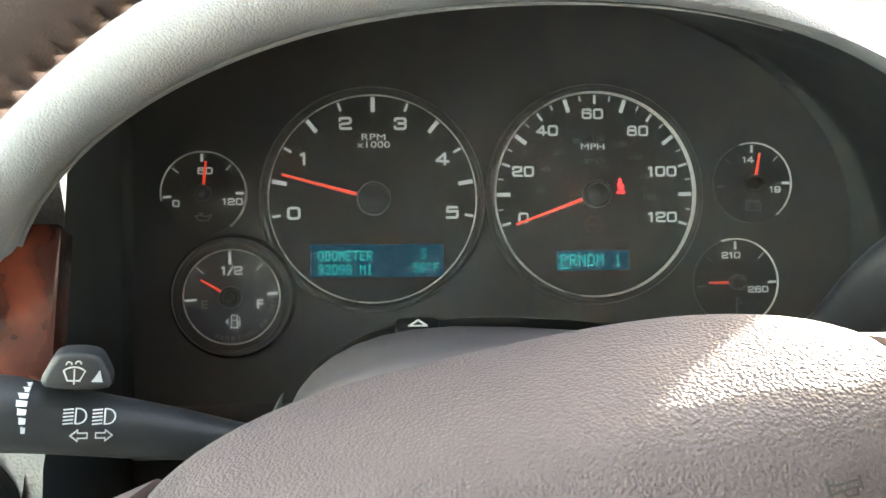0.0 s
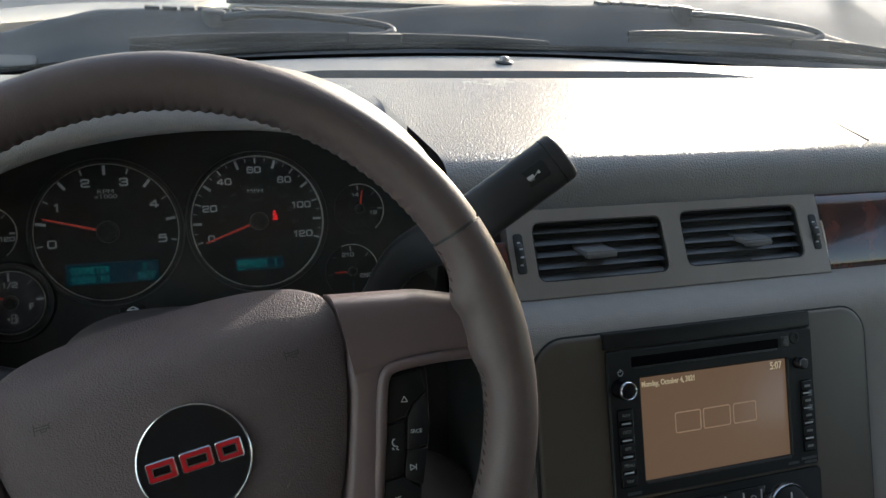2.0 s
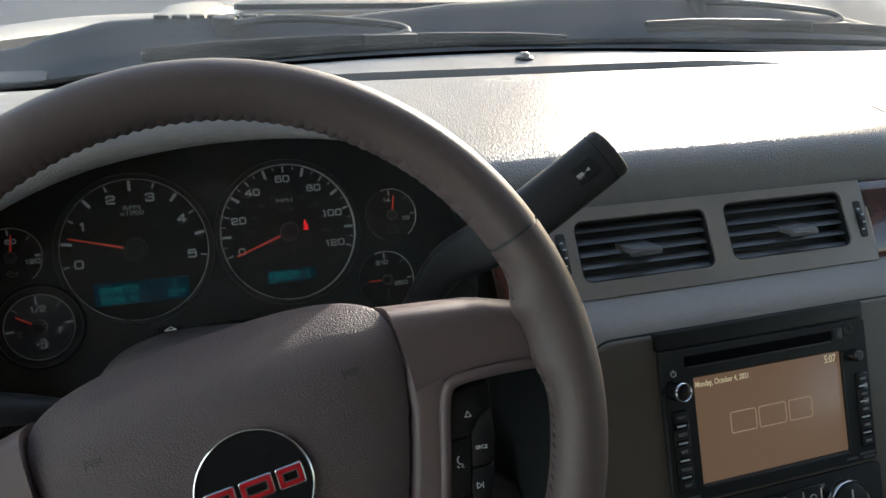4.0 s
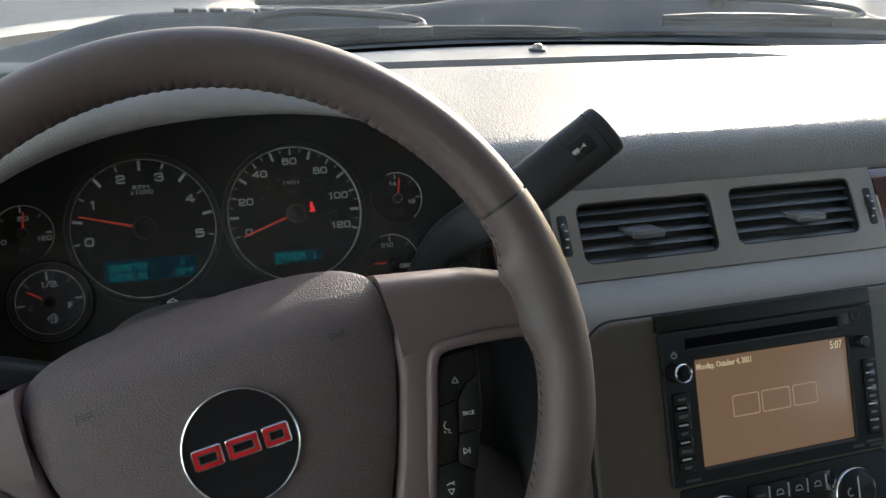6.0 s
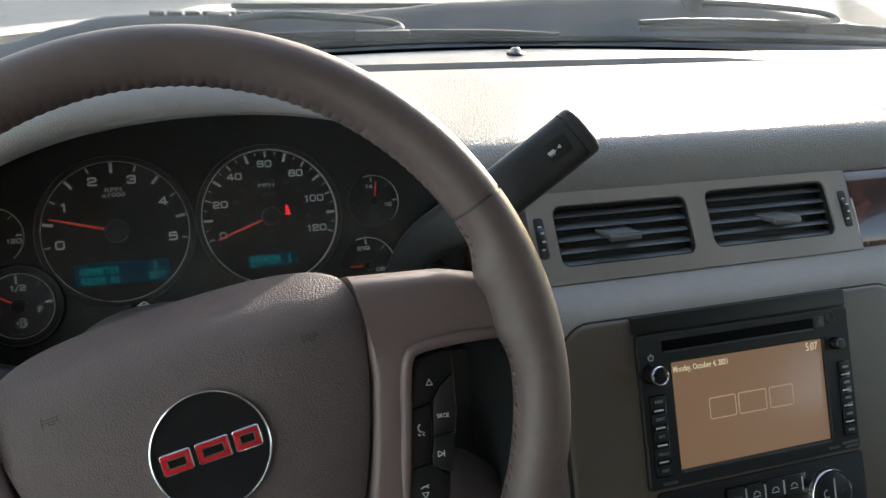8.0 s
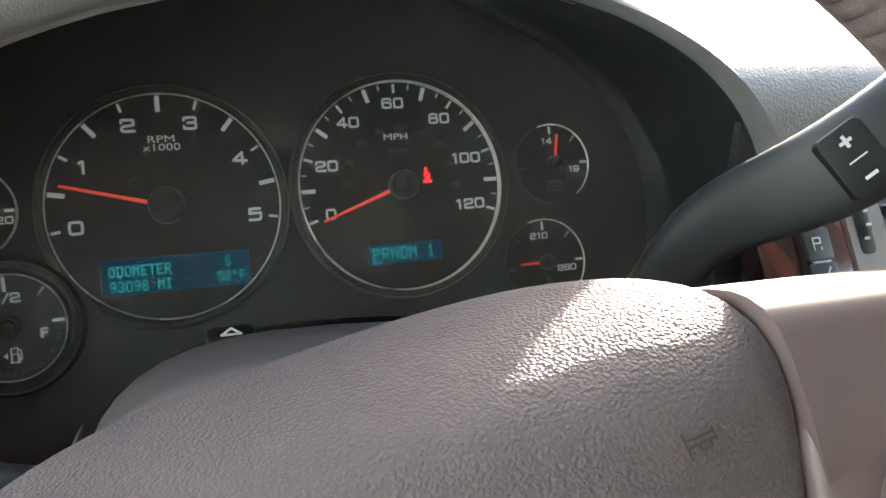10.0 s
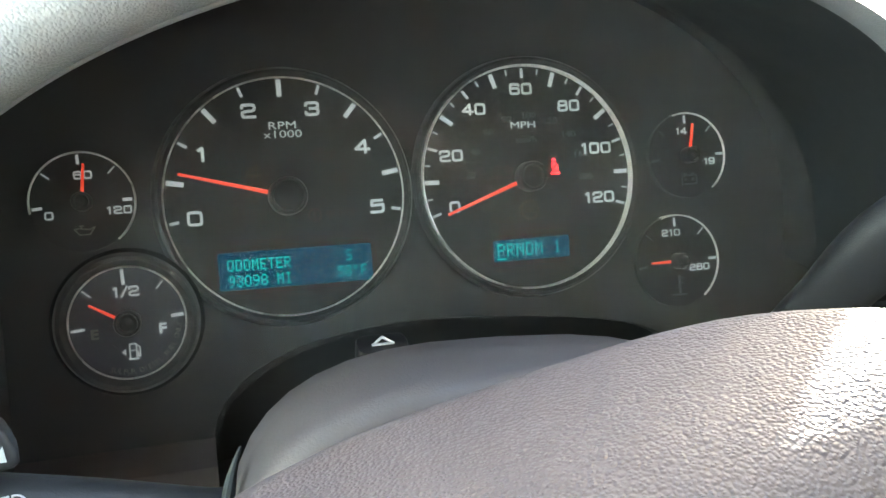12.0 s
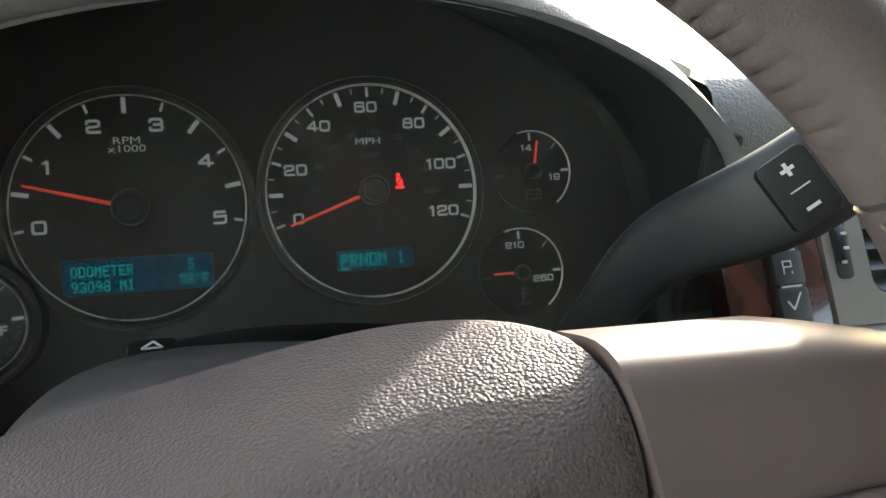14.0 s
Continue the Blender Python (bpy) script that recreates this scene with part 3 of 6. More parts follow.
def build_wiper(x0, z0, x1, z1, y, arm):
    """A parked wiper: blade, bridge, and an arm with a bent hook."""
    w = thing("windscreen_wiper", "black parked windscreen wiper with metal arm and rubber blade", "wiper", group="windscreen wipers")
    blade = [(x0 + (x1 - x0) * k / 20, y + 0.01 * math.sin(k / 20 * math.pi), z0 + (z1 - z0) * k / 20 + 0.004 * math.sin(k / 20 * math.pi)) for k in range(21)]
    part("blade", sweep(blade, [0.0035 + 0.0025 * min(1.0, k / 3, (20 - k) / 3) for k in range(21)], 10, squash=(0.8, 1.1)), "rubber", w)
    part("wiping_edge", sweep([(p[0], p[1] - 0.003, p[2] - 0.008) for p in blade], 0.0025, 6, squash=(0.6, 1.4)), "rubber", w, "thin black rubber wiping edge")
    pts = smooth_path(arm)
    part("arm", sweep(pts, [0.0070 - 0.0025 * k / (len(pts) - 1) for k in range(len(pts))], 10, squash=(1.3, 0.8)), "cowl", w)
    px, py, pz = arm[0]
    part("pivot", moved(disc(0.016, -0.02, 0.012, 24, 0.004), Matrix.Translation((px, py, pz))), "cowl", w)
    ex, ey, ez = arm[-1]
    part("bridge", slab(ex - 0.035, ex + 0.035, ey - 0.006, ey + 0.006, ez - 0.009, ez + 0.003, 0.004, 0.002), "rubber", w)
    return w


def build_trees():
    rnd = random.Random(5)
    for tx, ty, s in ((-9, 16, 1.0), (-4.5, 22, 1.2), (3, 26, 1.1), (11, 24, 1.2), (17, 18, 1.0), (24, 9, 1.1)):
        t = thing("tree", "dark green leafy tree beyond the parking place", "tree", Matrix.Translation((tx, ty, 0)), group="trees")
        trunk = smooth_path([(0, 0, -0.1), (0.1, 0.05, 1.5 * s), (-0.1, 0.1, 3.2 * s), (0.1, 0, 5 * s)])
        limbs = [sweep(trunk, [0.28 * s * (1 - 0.75 * i / (len(trunk) - 1)) for i in range(len(trunk))], 10)]
        heads = []
        for k in range(9):
            a, h = rnd.uniform(0, 6.28), rnd.uniform(1.8, 4.4) * s
            e = (math.cos(a) * rnd.uniform(1, 2.2) * s, math.sin(a) * rnd.uniform(1, 2.2) * s, h + rnd.uniform(0.6, 1.8) * s)
            limbs.append(sweep(smooth_path([(0, 0, h), (e[0] * 0.5, e[1] * 0.5, h + 0.5 * (e[2] - h) + 0.2), e]), 0.05 * s, 6))
            heads.append(e)
        part("trunk", join(*limbs), "bark", t)
        vs, fs = [], []
        for k in range(2600):
            c = Vector(rnd.choice(heads)) + Vector((rnd.gauss(0, 0.6), rnd.gauss(0, 0.6), rnd.gauss(0, 0.45))) * s
            q = Euler((rnd.uniform(0, 6), rnd.uniform(0, 6), rnd.uniform(0, 6))).to_matrix()
            d = rnd.uniform(0.07, 0.16) * s
            o = len(vs)
            vs += [tuple(c + q @ Vector(p) * d) for p in ((-1, 0, 0), (0, -0.5, 0.12), (1, 0, 0), (0, 0.5, 0.12))]
            fs.append((o, o + 1, o + 2, o + 3))
        tagged(part("crown", (vs, fs), "leaf", t, smooth=0), kind="stuff")


# ---- cabin shell ----
XL, XR = -0.43, 1.27


def build_shell():
    solid("floor", moved(slab(XL - 0.05, XR + 0.05, -2.4, 0.75, 0.40, 0.50, 0.01, 0.004), Matrix()), "carpet", "dark grey carpeted cabin floor", "floor", kind="structure")
    ceil = [[(XL + (XR - XL) * i / 12, 0.16 - 2.5 * j / 10, 1.66 + 0.03 * math.sin(math.pi * i / 12)) for i in range(13)] for j in range(11)]
    top = [[(x, y, z + 0.05) for x, y, z in r] for r in ceil]
    solid("ceiling", join(skin(ceil, False), skin(top, False), skin([ceil[0], top[0]], False), skin([ceil[-1], top[-1]], False)), "cloth", "grey cloth headliner under the roof", "ceiling", kind="structure")
    for i, x in enumerate((XL, XR)):
        s = -1 if i == 0 else 1
        xa, xb = sorted((x, x + s * 0.06))
        wall = [slab(xa, xb, -2.4, 0.80, 0.45, 1.13, 0.01, 0.004)] if i else [slab(xa, xb, -2.4, -0.62, 0.45, 1.13, 0.01, 0.004), slab(xa, xb, 0.48, 0.80, 0.45, 1.13, 0.01, 0.004)]   # the driver's door stands open
        wall.append(slab(xa, xb, -2.4, -0.62, 1.12, 1.70, 0.01, 0.004))
        wall.append(slab(xa, xb, -2.4, 0.16, 1.62, 1.72, 0.01, 0.004))
        solid("wall_left" if i == 0 else "wall_right", join(*wall), "dash_lower", "grey door panels and window posts of the cabin side", "wall", kind="structure")
        pil = [(x + s * 0.03, 0.80, 1.12), (x + s * 0.01, 0.50, 1.36), (x, 0.16, 1.66)]
        solid("windscreen_pillar", sweep(smooth_path(pil), 0.05, 12, squash=(0.8, 1)), "dash_lower", "grey plastic windscreen pillar beside the windscreen", "pillar", kind="structure")
    rear = [slab(XL, XR, -2.45, -2.38, 0.45, 1.72, 0.01, 0.004)]
    solid("wall_rear", join(*rear), "dash_lower", "plain grey rear panel of the cabin", "wall", kind="structure")
    # windscreen
    def glass_row(f, lift):
        return [(MID + (0.86 - 0.06 * f) * (-1 + 2 * i / 24), 0.79 - 0.63 * f - 0.10 * (-1 + 2 * i / 24) ** 2 + lift * 0.5, 1.198 + 0.47 * f - 0.045 * (1 - f) * (-1 + 2 * i / 24) ** 2 + lift) for i in range(25)]
    ws = thing("windscreen", "clear laminated windscreen with a black printed lower border", "windscreen", kind="structure")
    pane = part("pane", skin([glass_row(f / 12, 0) for f in range(13)], False), "glass", ws)
    pane.visible_shadow = False
    seal = [(MID + 0.84 * k / 20, 0.775 - 0.09 * (k / 20) ** 2, 1.2175 + (0.0012 if k < 0 else 0.0) - (0.060 if k < 0 else 0.012) * (k / 20) ** 2) for k in range(-20, 21)]
    part("seal", sweep(seal, 0.0042, 8, squash=(1, 1)), "frit", ws, "black rubber seal along the glass foot")
    part("border", skin([glass_row(0.005, -0.003), glass_row(0.036, -0.003)], False), "frit", ws, "black printed glass border")


# ---- dashboard ----
def brow_row(da, db, off, a0=-12, a1=163.5, n=80):
    m = tilted(0.0358, 0.3111, 1.1235, 3.2, 4.0)
    e, out = 2 / 2.10, []
    for k in range(n + 1):
        t = radians(a0 + (a1 - a0) * k / n)
        c, s = math.cos(t), math.sin(t)
        a = 0.2046 if c > 0 else 0.2197
        right = max(0.0, min(1.0, (115 - math.degrees(t)) / 60))
        nose = (off * (1 - 0.85 * right) if off < 0 else off) + 2.2 * da * right
        wide = da * (1 - 0.6 * right)
        k2 = 1 - 0.035 * right
        out.append(m @ Vector((k2 * (a + wide) * math.copysign(abs(c) ** e, c), k2 * (0.1363 + (db if s > 0 else 0)) * math.copysign(abs(s) ** e, s), 0.019 * (1 - c * c) + 0.010 * right - nose)))
    return out


def build_dashboard():
    dash = thing("dashboard", "two-tone grey grained dashboard with a hooded instrument brow", "dashboard")
    x0, x1 = 2 * MID - 0.735, 0.735

    def sink(x):
        k = (x - x0) / (x1 - x0)
        return 0.0 if k <= 0 or k >= 1 else 0.014 * min(1.0, min(k, 1 - k) / 0.14) ** 0.7
    fine = [x0 + 0.001 + (x1 - x0 - 0.002) * k / 24 for k in range(25)]
    for x_a, x_b, f in ((XL, -0.165, 0.337), (-0.165, 0.210, 0.50), (0.210, XR, 0.337)):
        rows = []
        for x in sorted([x_a, x_b, x0, x1] + fine + [x_a + (x_b - x_a) * k / 8 for k in range(1, 8)]):
            if x < x_a or x > x_b:
                continue
            e = 0.09 * ((x - MID) / 0.85) ** 2
            g = 0.66 - f
            q = sink(x)
            lip = 0.034 * (q / 0.014)
            pr = [(0.86 - e, 1.165), (0.81 - e, 1.195), (0.76 - e, 1.209), (0.71 - e * 0.8, 1.2135), (0.664, 1.2145), (0.6225 + lip, 1.2145), (0.622 + lip * 0.95, 1.2145 - q), (0.6205, 1.2147 - q), (0.620, 1.2147), (f + g * 0.6, 1.2150), (f + g * 0.3, 1.2150), (f + 0.03, 1.2145), (f + 0.016, 1.2125), (f + 0.007, 1.208), (f + 0.002, 1.201), (f, 1.193), (f, 1.172), (f + 0.002, 1.145)]
            drop = 0.03 * max(0.0, (abs(x - MID) - 0.72) / 0.13) ** 2
            sag = 0.048 * ((x - MID) / 0.86) ** 2
            dip = 0.011 * max(0.0, min(1.0, (0.03 - x) / 0.14))
            rows.append([(x, y, z - drop - sag * max(0.0, min(1.0, (y - 0.68) / 0.07)) - dip * max(0.0, min(1.0, (y - 0.60) / 0.09))) for y, z in pr])
        part("top_pad", skin(rows, False), "dash_upper", dash, "dark grey grained soft top pad")
    outer = [(-0.0002, -0.0024, 0.0185), (-0.0006, -0.0021, 0.0125), (-0.0007, -0.0014, 0.0065), (0.0, 0.0002, 0.0012), (0.0004, 0.0004, -0.004), (0.002, 0.002, -0.0095), (0.005, 0.005, -0.0145), (0.0095, 0.009, -0.018), (0.015, 0.0135, -0.019), (0.021, 0.018, -0.017), (0.027, 0.022, -0.012), (0.033, 0.0255, -0.004), (0.038, 0.028, 0.008), (0.042, 0.029, 0.025), (0.047, 0.025, 0.06), (0.050, 0.016, 0.11), (0.052, 0.005, 0.16), (0.053, -0.008, 0.20), (0.054, -0.026, 0.24), (0.054, -0.056, 0.28)]
    part("brow", skin([brow_row(*q) for q in outer], False), "brow", dash, "rounded grey grained brow over the gauges", smooth=85)
    inner = [(-0.0001, -0.0024, 0.0183), (0.0006, -0.0030, 0.024), (0.0030, -0.0055, 0.035), (0.0040, -0.0070, 0.05), (0.0050, -0.0080, 0.08), (0.010, -0.010, 0.14), (0.014, -0.012, 0.20)]
    part("brow_lining", skin([brow_row(*q) for q in inner], False), "black_soft", dash, "matt black lining under the brow")

    bead = [p + Vector((0, -0.0008, -0.0004)) for p in brow_row(-0.0004, -0.0030, 0.0185, 70, 163.5)]
    part("brow_bead", sweep(bead, [0.0012 * min(1.0, k / 40) + 0.0001 for k in range(len(bead))], 8), "dash_bead", dash, "smooth grey bead along the brow's inner edge", smooth=60)

    def lower(x0, x1, name):
        pr = [(0.296, 1.119), (0.291, 1.1168), (0.276, 1.1155), (0.262, 1.112), (0.254, 1.106), (0.249, 1.097), (0.246, 1.082), (0.200, 0.98), (0.11, 0.78), (0.10, 0.62), (0.15, 0.50)]
        xs = [x0 + (x1 - x0) * i / 8 for i in range(9)]
        sides = [[(x, y, z) for y, z in pr] for x in xs]
        part(name, skin(sides, False), "dash_lower", dash, "lighter grey grained lower dash skin", smooth=50)
    lower(0.238, XR, "lower_pad")
    lower(XL, -0.157, "lower_pad")
    knee = [(0.40, 1.018), (0.383, 1.0165), (0.376, 1.008), (0.34, 0.90), (0.28, 0.72), (0.30, 0.50)]
    part("knee_panel", skin([[(x, y, z) for y, z in knee] for x in (-0.17, -0.06, 0.08, 0.242)], False), "charcoal", dash)
    part("knee_ledge", skin([[(x, 0.400, 1.036), (x, 0.384, 1.034), (x, 0.379, 1.031), (x, 0.376, 1.018), (x, 0.380, 1.012)] for x in (-0.168, -0.140, -0.110, -0.081)], False), "shroud", dash, "grained grey ledge under the gauges")
    kb = [(0.316, 0.950), (0.306, 0.972), (0.300, 0.979), (0.290, 0.976), (0.276, 0.955), (0.262, 0.90), (0.235, 0.78)]
    part("knee_bolster", skin([[(x, y, z - 0.0445 * max(0.0, (x - 0.190) / 0.058) ** 1.6) for y, z in kb] for x in (0.125, 0.150, 0.175, 0.190, 0.200, 0.210, 0.220, 0.230, 0.2375)], False), "shroud", dash, "smooth taupe knee panel beside the steering column", smooth=60)
    side = [(0.340, 1.182), (0.296, 1.119), (0.291, 1.1168), (0.262, 1.112), (0.243, 1.096), (0.237, 1.08), (0.19, 0.98), (0.10, 0.78)]
    for x, s, pts in ((0.238, 1, side[1:]), (-0.1618, -1, side), (0.246, 1, [(0.345, 1.195), (0.340, 1.182), (0.300, 1.110)])):
        part("cheek", skin([[(x + s * 0.001, y, z) for y, z in pts], [(x + s * 0.004, 0.56, z) for _, z in pts]], False), "black_soft", dash, "matt black side wall beside the gauges")
    part("cluster_side_trim", moved(slab(0.2055, 0.2225, 1.105, 1.192, -0.004, 0.0, 0.002, 0.0008), pose(0, 0.3325, 0, 90, 0, 0)), "black_soft", dash)
    # joint of the passenger airbag door, pressed into the top pad
    joint = smooth_path([(0.6732, 0.4624, 1.2150), (0.6704, 0.428, 1.2150), (0.6651, 0.4004, 1.2150), (0.6579, 0.3667, 1.2150)])
    part("airbag_door_joint", sweep(joint, 0.0011, 6, squash=(1, 0.5)), "black_soft", dash, "fine dark joint of the airbag door")
    # centre stack
    st = outline_round(-0.1615, 0.1620, -0.42, 0.0788, 0.026, 8)
    part("panel_seam", moved(prism(inset(st, -0.0014), -0.02, 0.0036, 0.0002), RADIO), "black_soft", dash, "dark joint round the centre panel")
    part("centre_panel", moved(prism(st, -0.02, 0.0062, 0.004, 4), RADIO), "stack", dash, "smooth taupe plastic centre stack panel")
    return dash


def build_defroster():
    g = thing("defroster_grille", "long dark louvred defroster outlet set in the dash top", "vent")
    x0, x1 = 2 * MID - 0.735 + 0.07, 0.735 - 0.07
    part("tray", slab(x0, x1, 0.6215, 0.6515, 1.1955, 1.2025, 0.004, 0.001), "black_soft", g)
    for k in range(3):
        y = 0.6265 + 0.0085 * k
        part("louvre", slab(x0, x1, y, y + 0.0022, 1.2025, 1.2085, 0.001, 0.0005), "charcoal", g)
    s = thing("light_sensor", "small domed sunlight sensor on the dash top", "sensor", Matrix.Translation((0.414, 0.697, 1.2138)) @ Matrix.Scale(0.8, 4))
    part("collar", lathe([(0.0, 0.001), (0.013, 0.001), (0.0135, 0.003), (0.011, 0.005), (0.0, 0.005)], 32), "charcoal", s)
    part("dome", lathe([(0.008, 0.004), (0.0075, 0.008), (0.005, 0.0105), (0.0, 0.0115)], 24), "bezel_paint", s)


# ---- instrument cluster ----
def pol(cx, cy, r, a):
    return cx + r * math.cos(radians(a)), cy + r * math.sin(radians(a))


def tick(cx, cy, r0, r1, a, w, z):
    p, q = pol(cx, cy, r0, a), pol(cx, cy, r1, a)
    d = Vector((q[0] - p[0], q[1] - p[1])).normalized()
    n = Vector((-d.y, d.x)) * w / 2
    return prism([(p[0] + n.x, p[1] + n.y), (p[0] - n.x, p[1] - n.y), (q[0] - n.x, q[1] - n.y), (q[0] + n.x, q[1] + n.y)], z, z + 0.0004)


def dial(name, cluster, cx, cy, r, z, face, label, ring=True, cone=0.0045, sunk=0.0):
    d = part(name, disc(r, z - 0.003, z, 72), face, cluster, label, at=Matrix.Translation((cx, cy, -sunk)))
    if ring:
        q = z + sunk
        part("chrome_ring", lathe([(r, z - 0.002), (r, q + 0.0008), (r + 0.0003, q + 0.0014), (r + 0.0006, q + 0.0012), (r + 0.0008, q + 0.0004), (r + 0.0008, z - 0.002)], 120), "ring_silver", d, "thin bright silver ring")
        part("dial_surround", lathe([(r + 0.0009, z - 0.002), (r + 0.0013, q + 0.0004), (r + cone * 0.55, q + cone * 0.50), (r + cone * 0.85, q + cone * 0.45), (r + cone, q + cone * 0.15), (r + cone + 0.0012, z - 0.003)], 96), "surround", d)
    return d


def needle(d, a, r0, r1, w, z, hub):
    x0, y0 = pol(0, 0, r0, a)
    x1, y1 = pol(0, 0, r1, a)
    n = Vector((-math.sin(radians(a)), math.cos(radians(a))))
    q = [(x0 + n.x * w / 2, y0 + n.y * w / 2), (x0 - n.x * w / 2, y0 - n.y * w / 2), (x1 - n.x * w * 0.32, y1 - n.y * w * 0.32), (x1 + n.x * w * 0.32, y1 + n.y * w * 0.32)]
    part("needle", prism(q, z, z + 0.0012, 0.0003, 1), "needle", d, "bright red pointer")
    if hub:
        part("hub", lathe([(hub, z - 0.003), (hub, z + 0.0035), (hub * 0.93, z + 0.0047), (hub * 0.80, z + 0.0049), (hub * 0.74, z + 0.0040), (hub * 0.50, z + 0.0060), (0.0, z + 0.0068)], 40), "hub", d, "black domed pointer hub")


def icon_oil(cx, cy, s):
    return join(stroke([(cx - s, cy + 0.2 * s), (cx - 0.5 * s, cy - 0.4 * s), (cx + 0.5 * s, cy - 0.4 * s), (cx + 1.0 * s, cy + 0.35 * s), (cx + 0.4 * s, cy + 0.1 * s), (cx - 0.5 * s, cy + 0.25 * s), (cx - s, cy + 0.2 * s)], 0.14 * s, 0.0008),
                stroke([(cx - 0.3 * s, cy + 0.25 * s), (cx - 0.3 * s, cy + 0.5 * s)], 0.14 * s, 0.0008), stroke([(cx - 0.5 * s, cy + 0.5 * s), (cx - 0.05 * s, cy + 0.5 * s)], 0.14 * s, 0.0008))


def icon_battery(cx, cy, s):
    return join(stroke([(cx - s, cy - 0.6 * s), (cx + s, cy - 0.6 * s), (cx + s, cy + 0.5 * s), (cx - s, cy + 0.5 * s), (cx - s, cy - 0.6 * s)], 0.16 * s, 0.0008),
                stroke([(cx - 0.7 * s, cy + 0.7 * s), (cx - 0.35 * s, cy + 0.7 * s)], 0.2 * s, 0.0008), stroke([(cx + 0.35 * s, cy + 0.7 * s), (cx + 0.7 * s, cy + 0.7 * s)], 0.2 * s, 0.0008),
                stroke([(cx - 0.7 * s, cy), (cx - 0.3 * s, cy)], 0.14 * s, 0.0008), stroke([(cx + 0.3 * s, cy), (cx + 0.7 * s, cy)], 0.14 * s, 0.0008), stroke([(cx + 0.5 * s, cy - 0.2 * s), (cx + 0.5 * s, cy + 0.2 * s)], 0.14 * s, 0.0008))


def icon_pump(cx, cy, s):
    return join(stroke([(cx - 0.5 * s, cy - s), (cx - 0.5 * s, cy + s), (cx + 0.35 * s, cy + s), (cx + 0.35 * s, cy - s)], 0.16 * s, 0.0008), stroke([(cx - 0.7 * s, cy - s), (cx + 0.55 * s, cy - s)], 0.2 * s, 0.0008),
                stroke([(cx - 0.5 * s, cy + 0.15 * s), (cx + 0.35 * s, cy + 0.15 * s)], 0.14 * s, 0.0008),
                stroke([(cx + 0.35 * s, cy + 0.9 * s), (cx + 0.8 * s, cy + 0.55 * s), (cx + 0.8 * s, cy - 0.7 * s), (cx + 0.55 * s, cy - 0.7 * s), (cx + 0.55 * s, cy)], 0.13 * s, 0.0008),
                prism([(cx - 1.0 * s, cy + 0.45 * s), (cx - 1.0 * s, cy - 0.45 * s), (cx - 1.55 * s, cy)], 0.0008, 0.0012))


def icon_belt(x, y, s):
    head = prism(arc(x - 0.1 * s, y + 1.12 * s, 0.30 * s, 0, 330, 11), 0, 0.0003)
    chest = prism([(x - 0.45 * s, y - 0.25 * s), (x + 0.42 * s, y + 0.62 * s), (x - 0.30 * s, y + 0.72 * s), (x - 0.50 * s, y + 0.5 * s)], 0, 0.0003)
    waist = prism([(x - 0.45 * s, y - 0.60 * s), (x + 0.55 * s, y - 0.60 * s), (x + 0.60 * s, y + 0.42 * s)], 0, 0.0003)
    lap = prism([(x - 0.75 * s, y - 1.2 * s), (x + 0.85 * s, y - 1.2 * s), (x + 0.75 * s, y - 0.78 * s), (x - 0.65 * s, y - 0.78 * s)], 0, 0.0003)
    return join(head, chest, waist, lap)


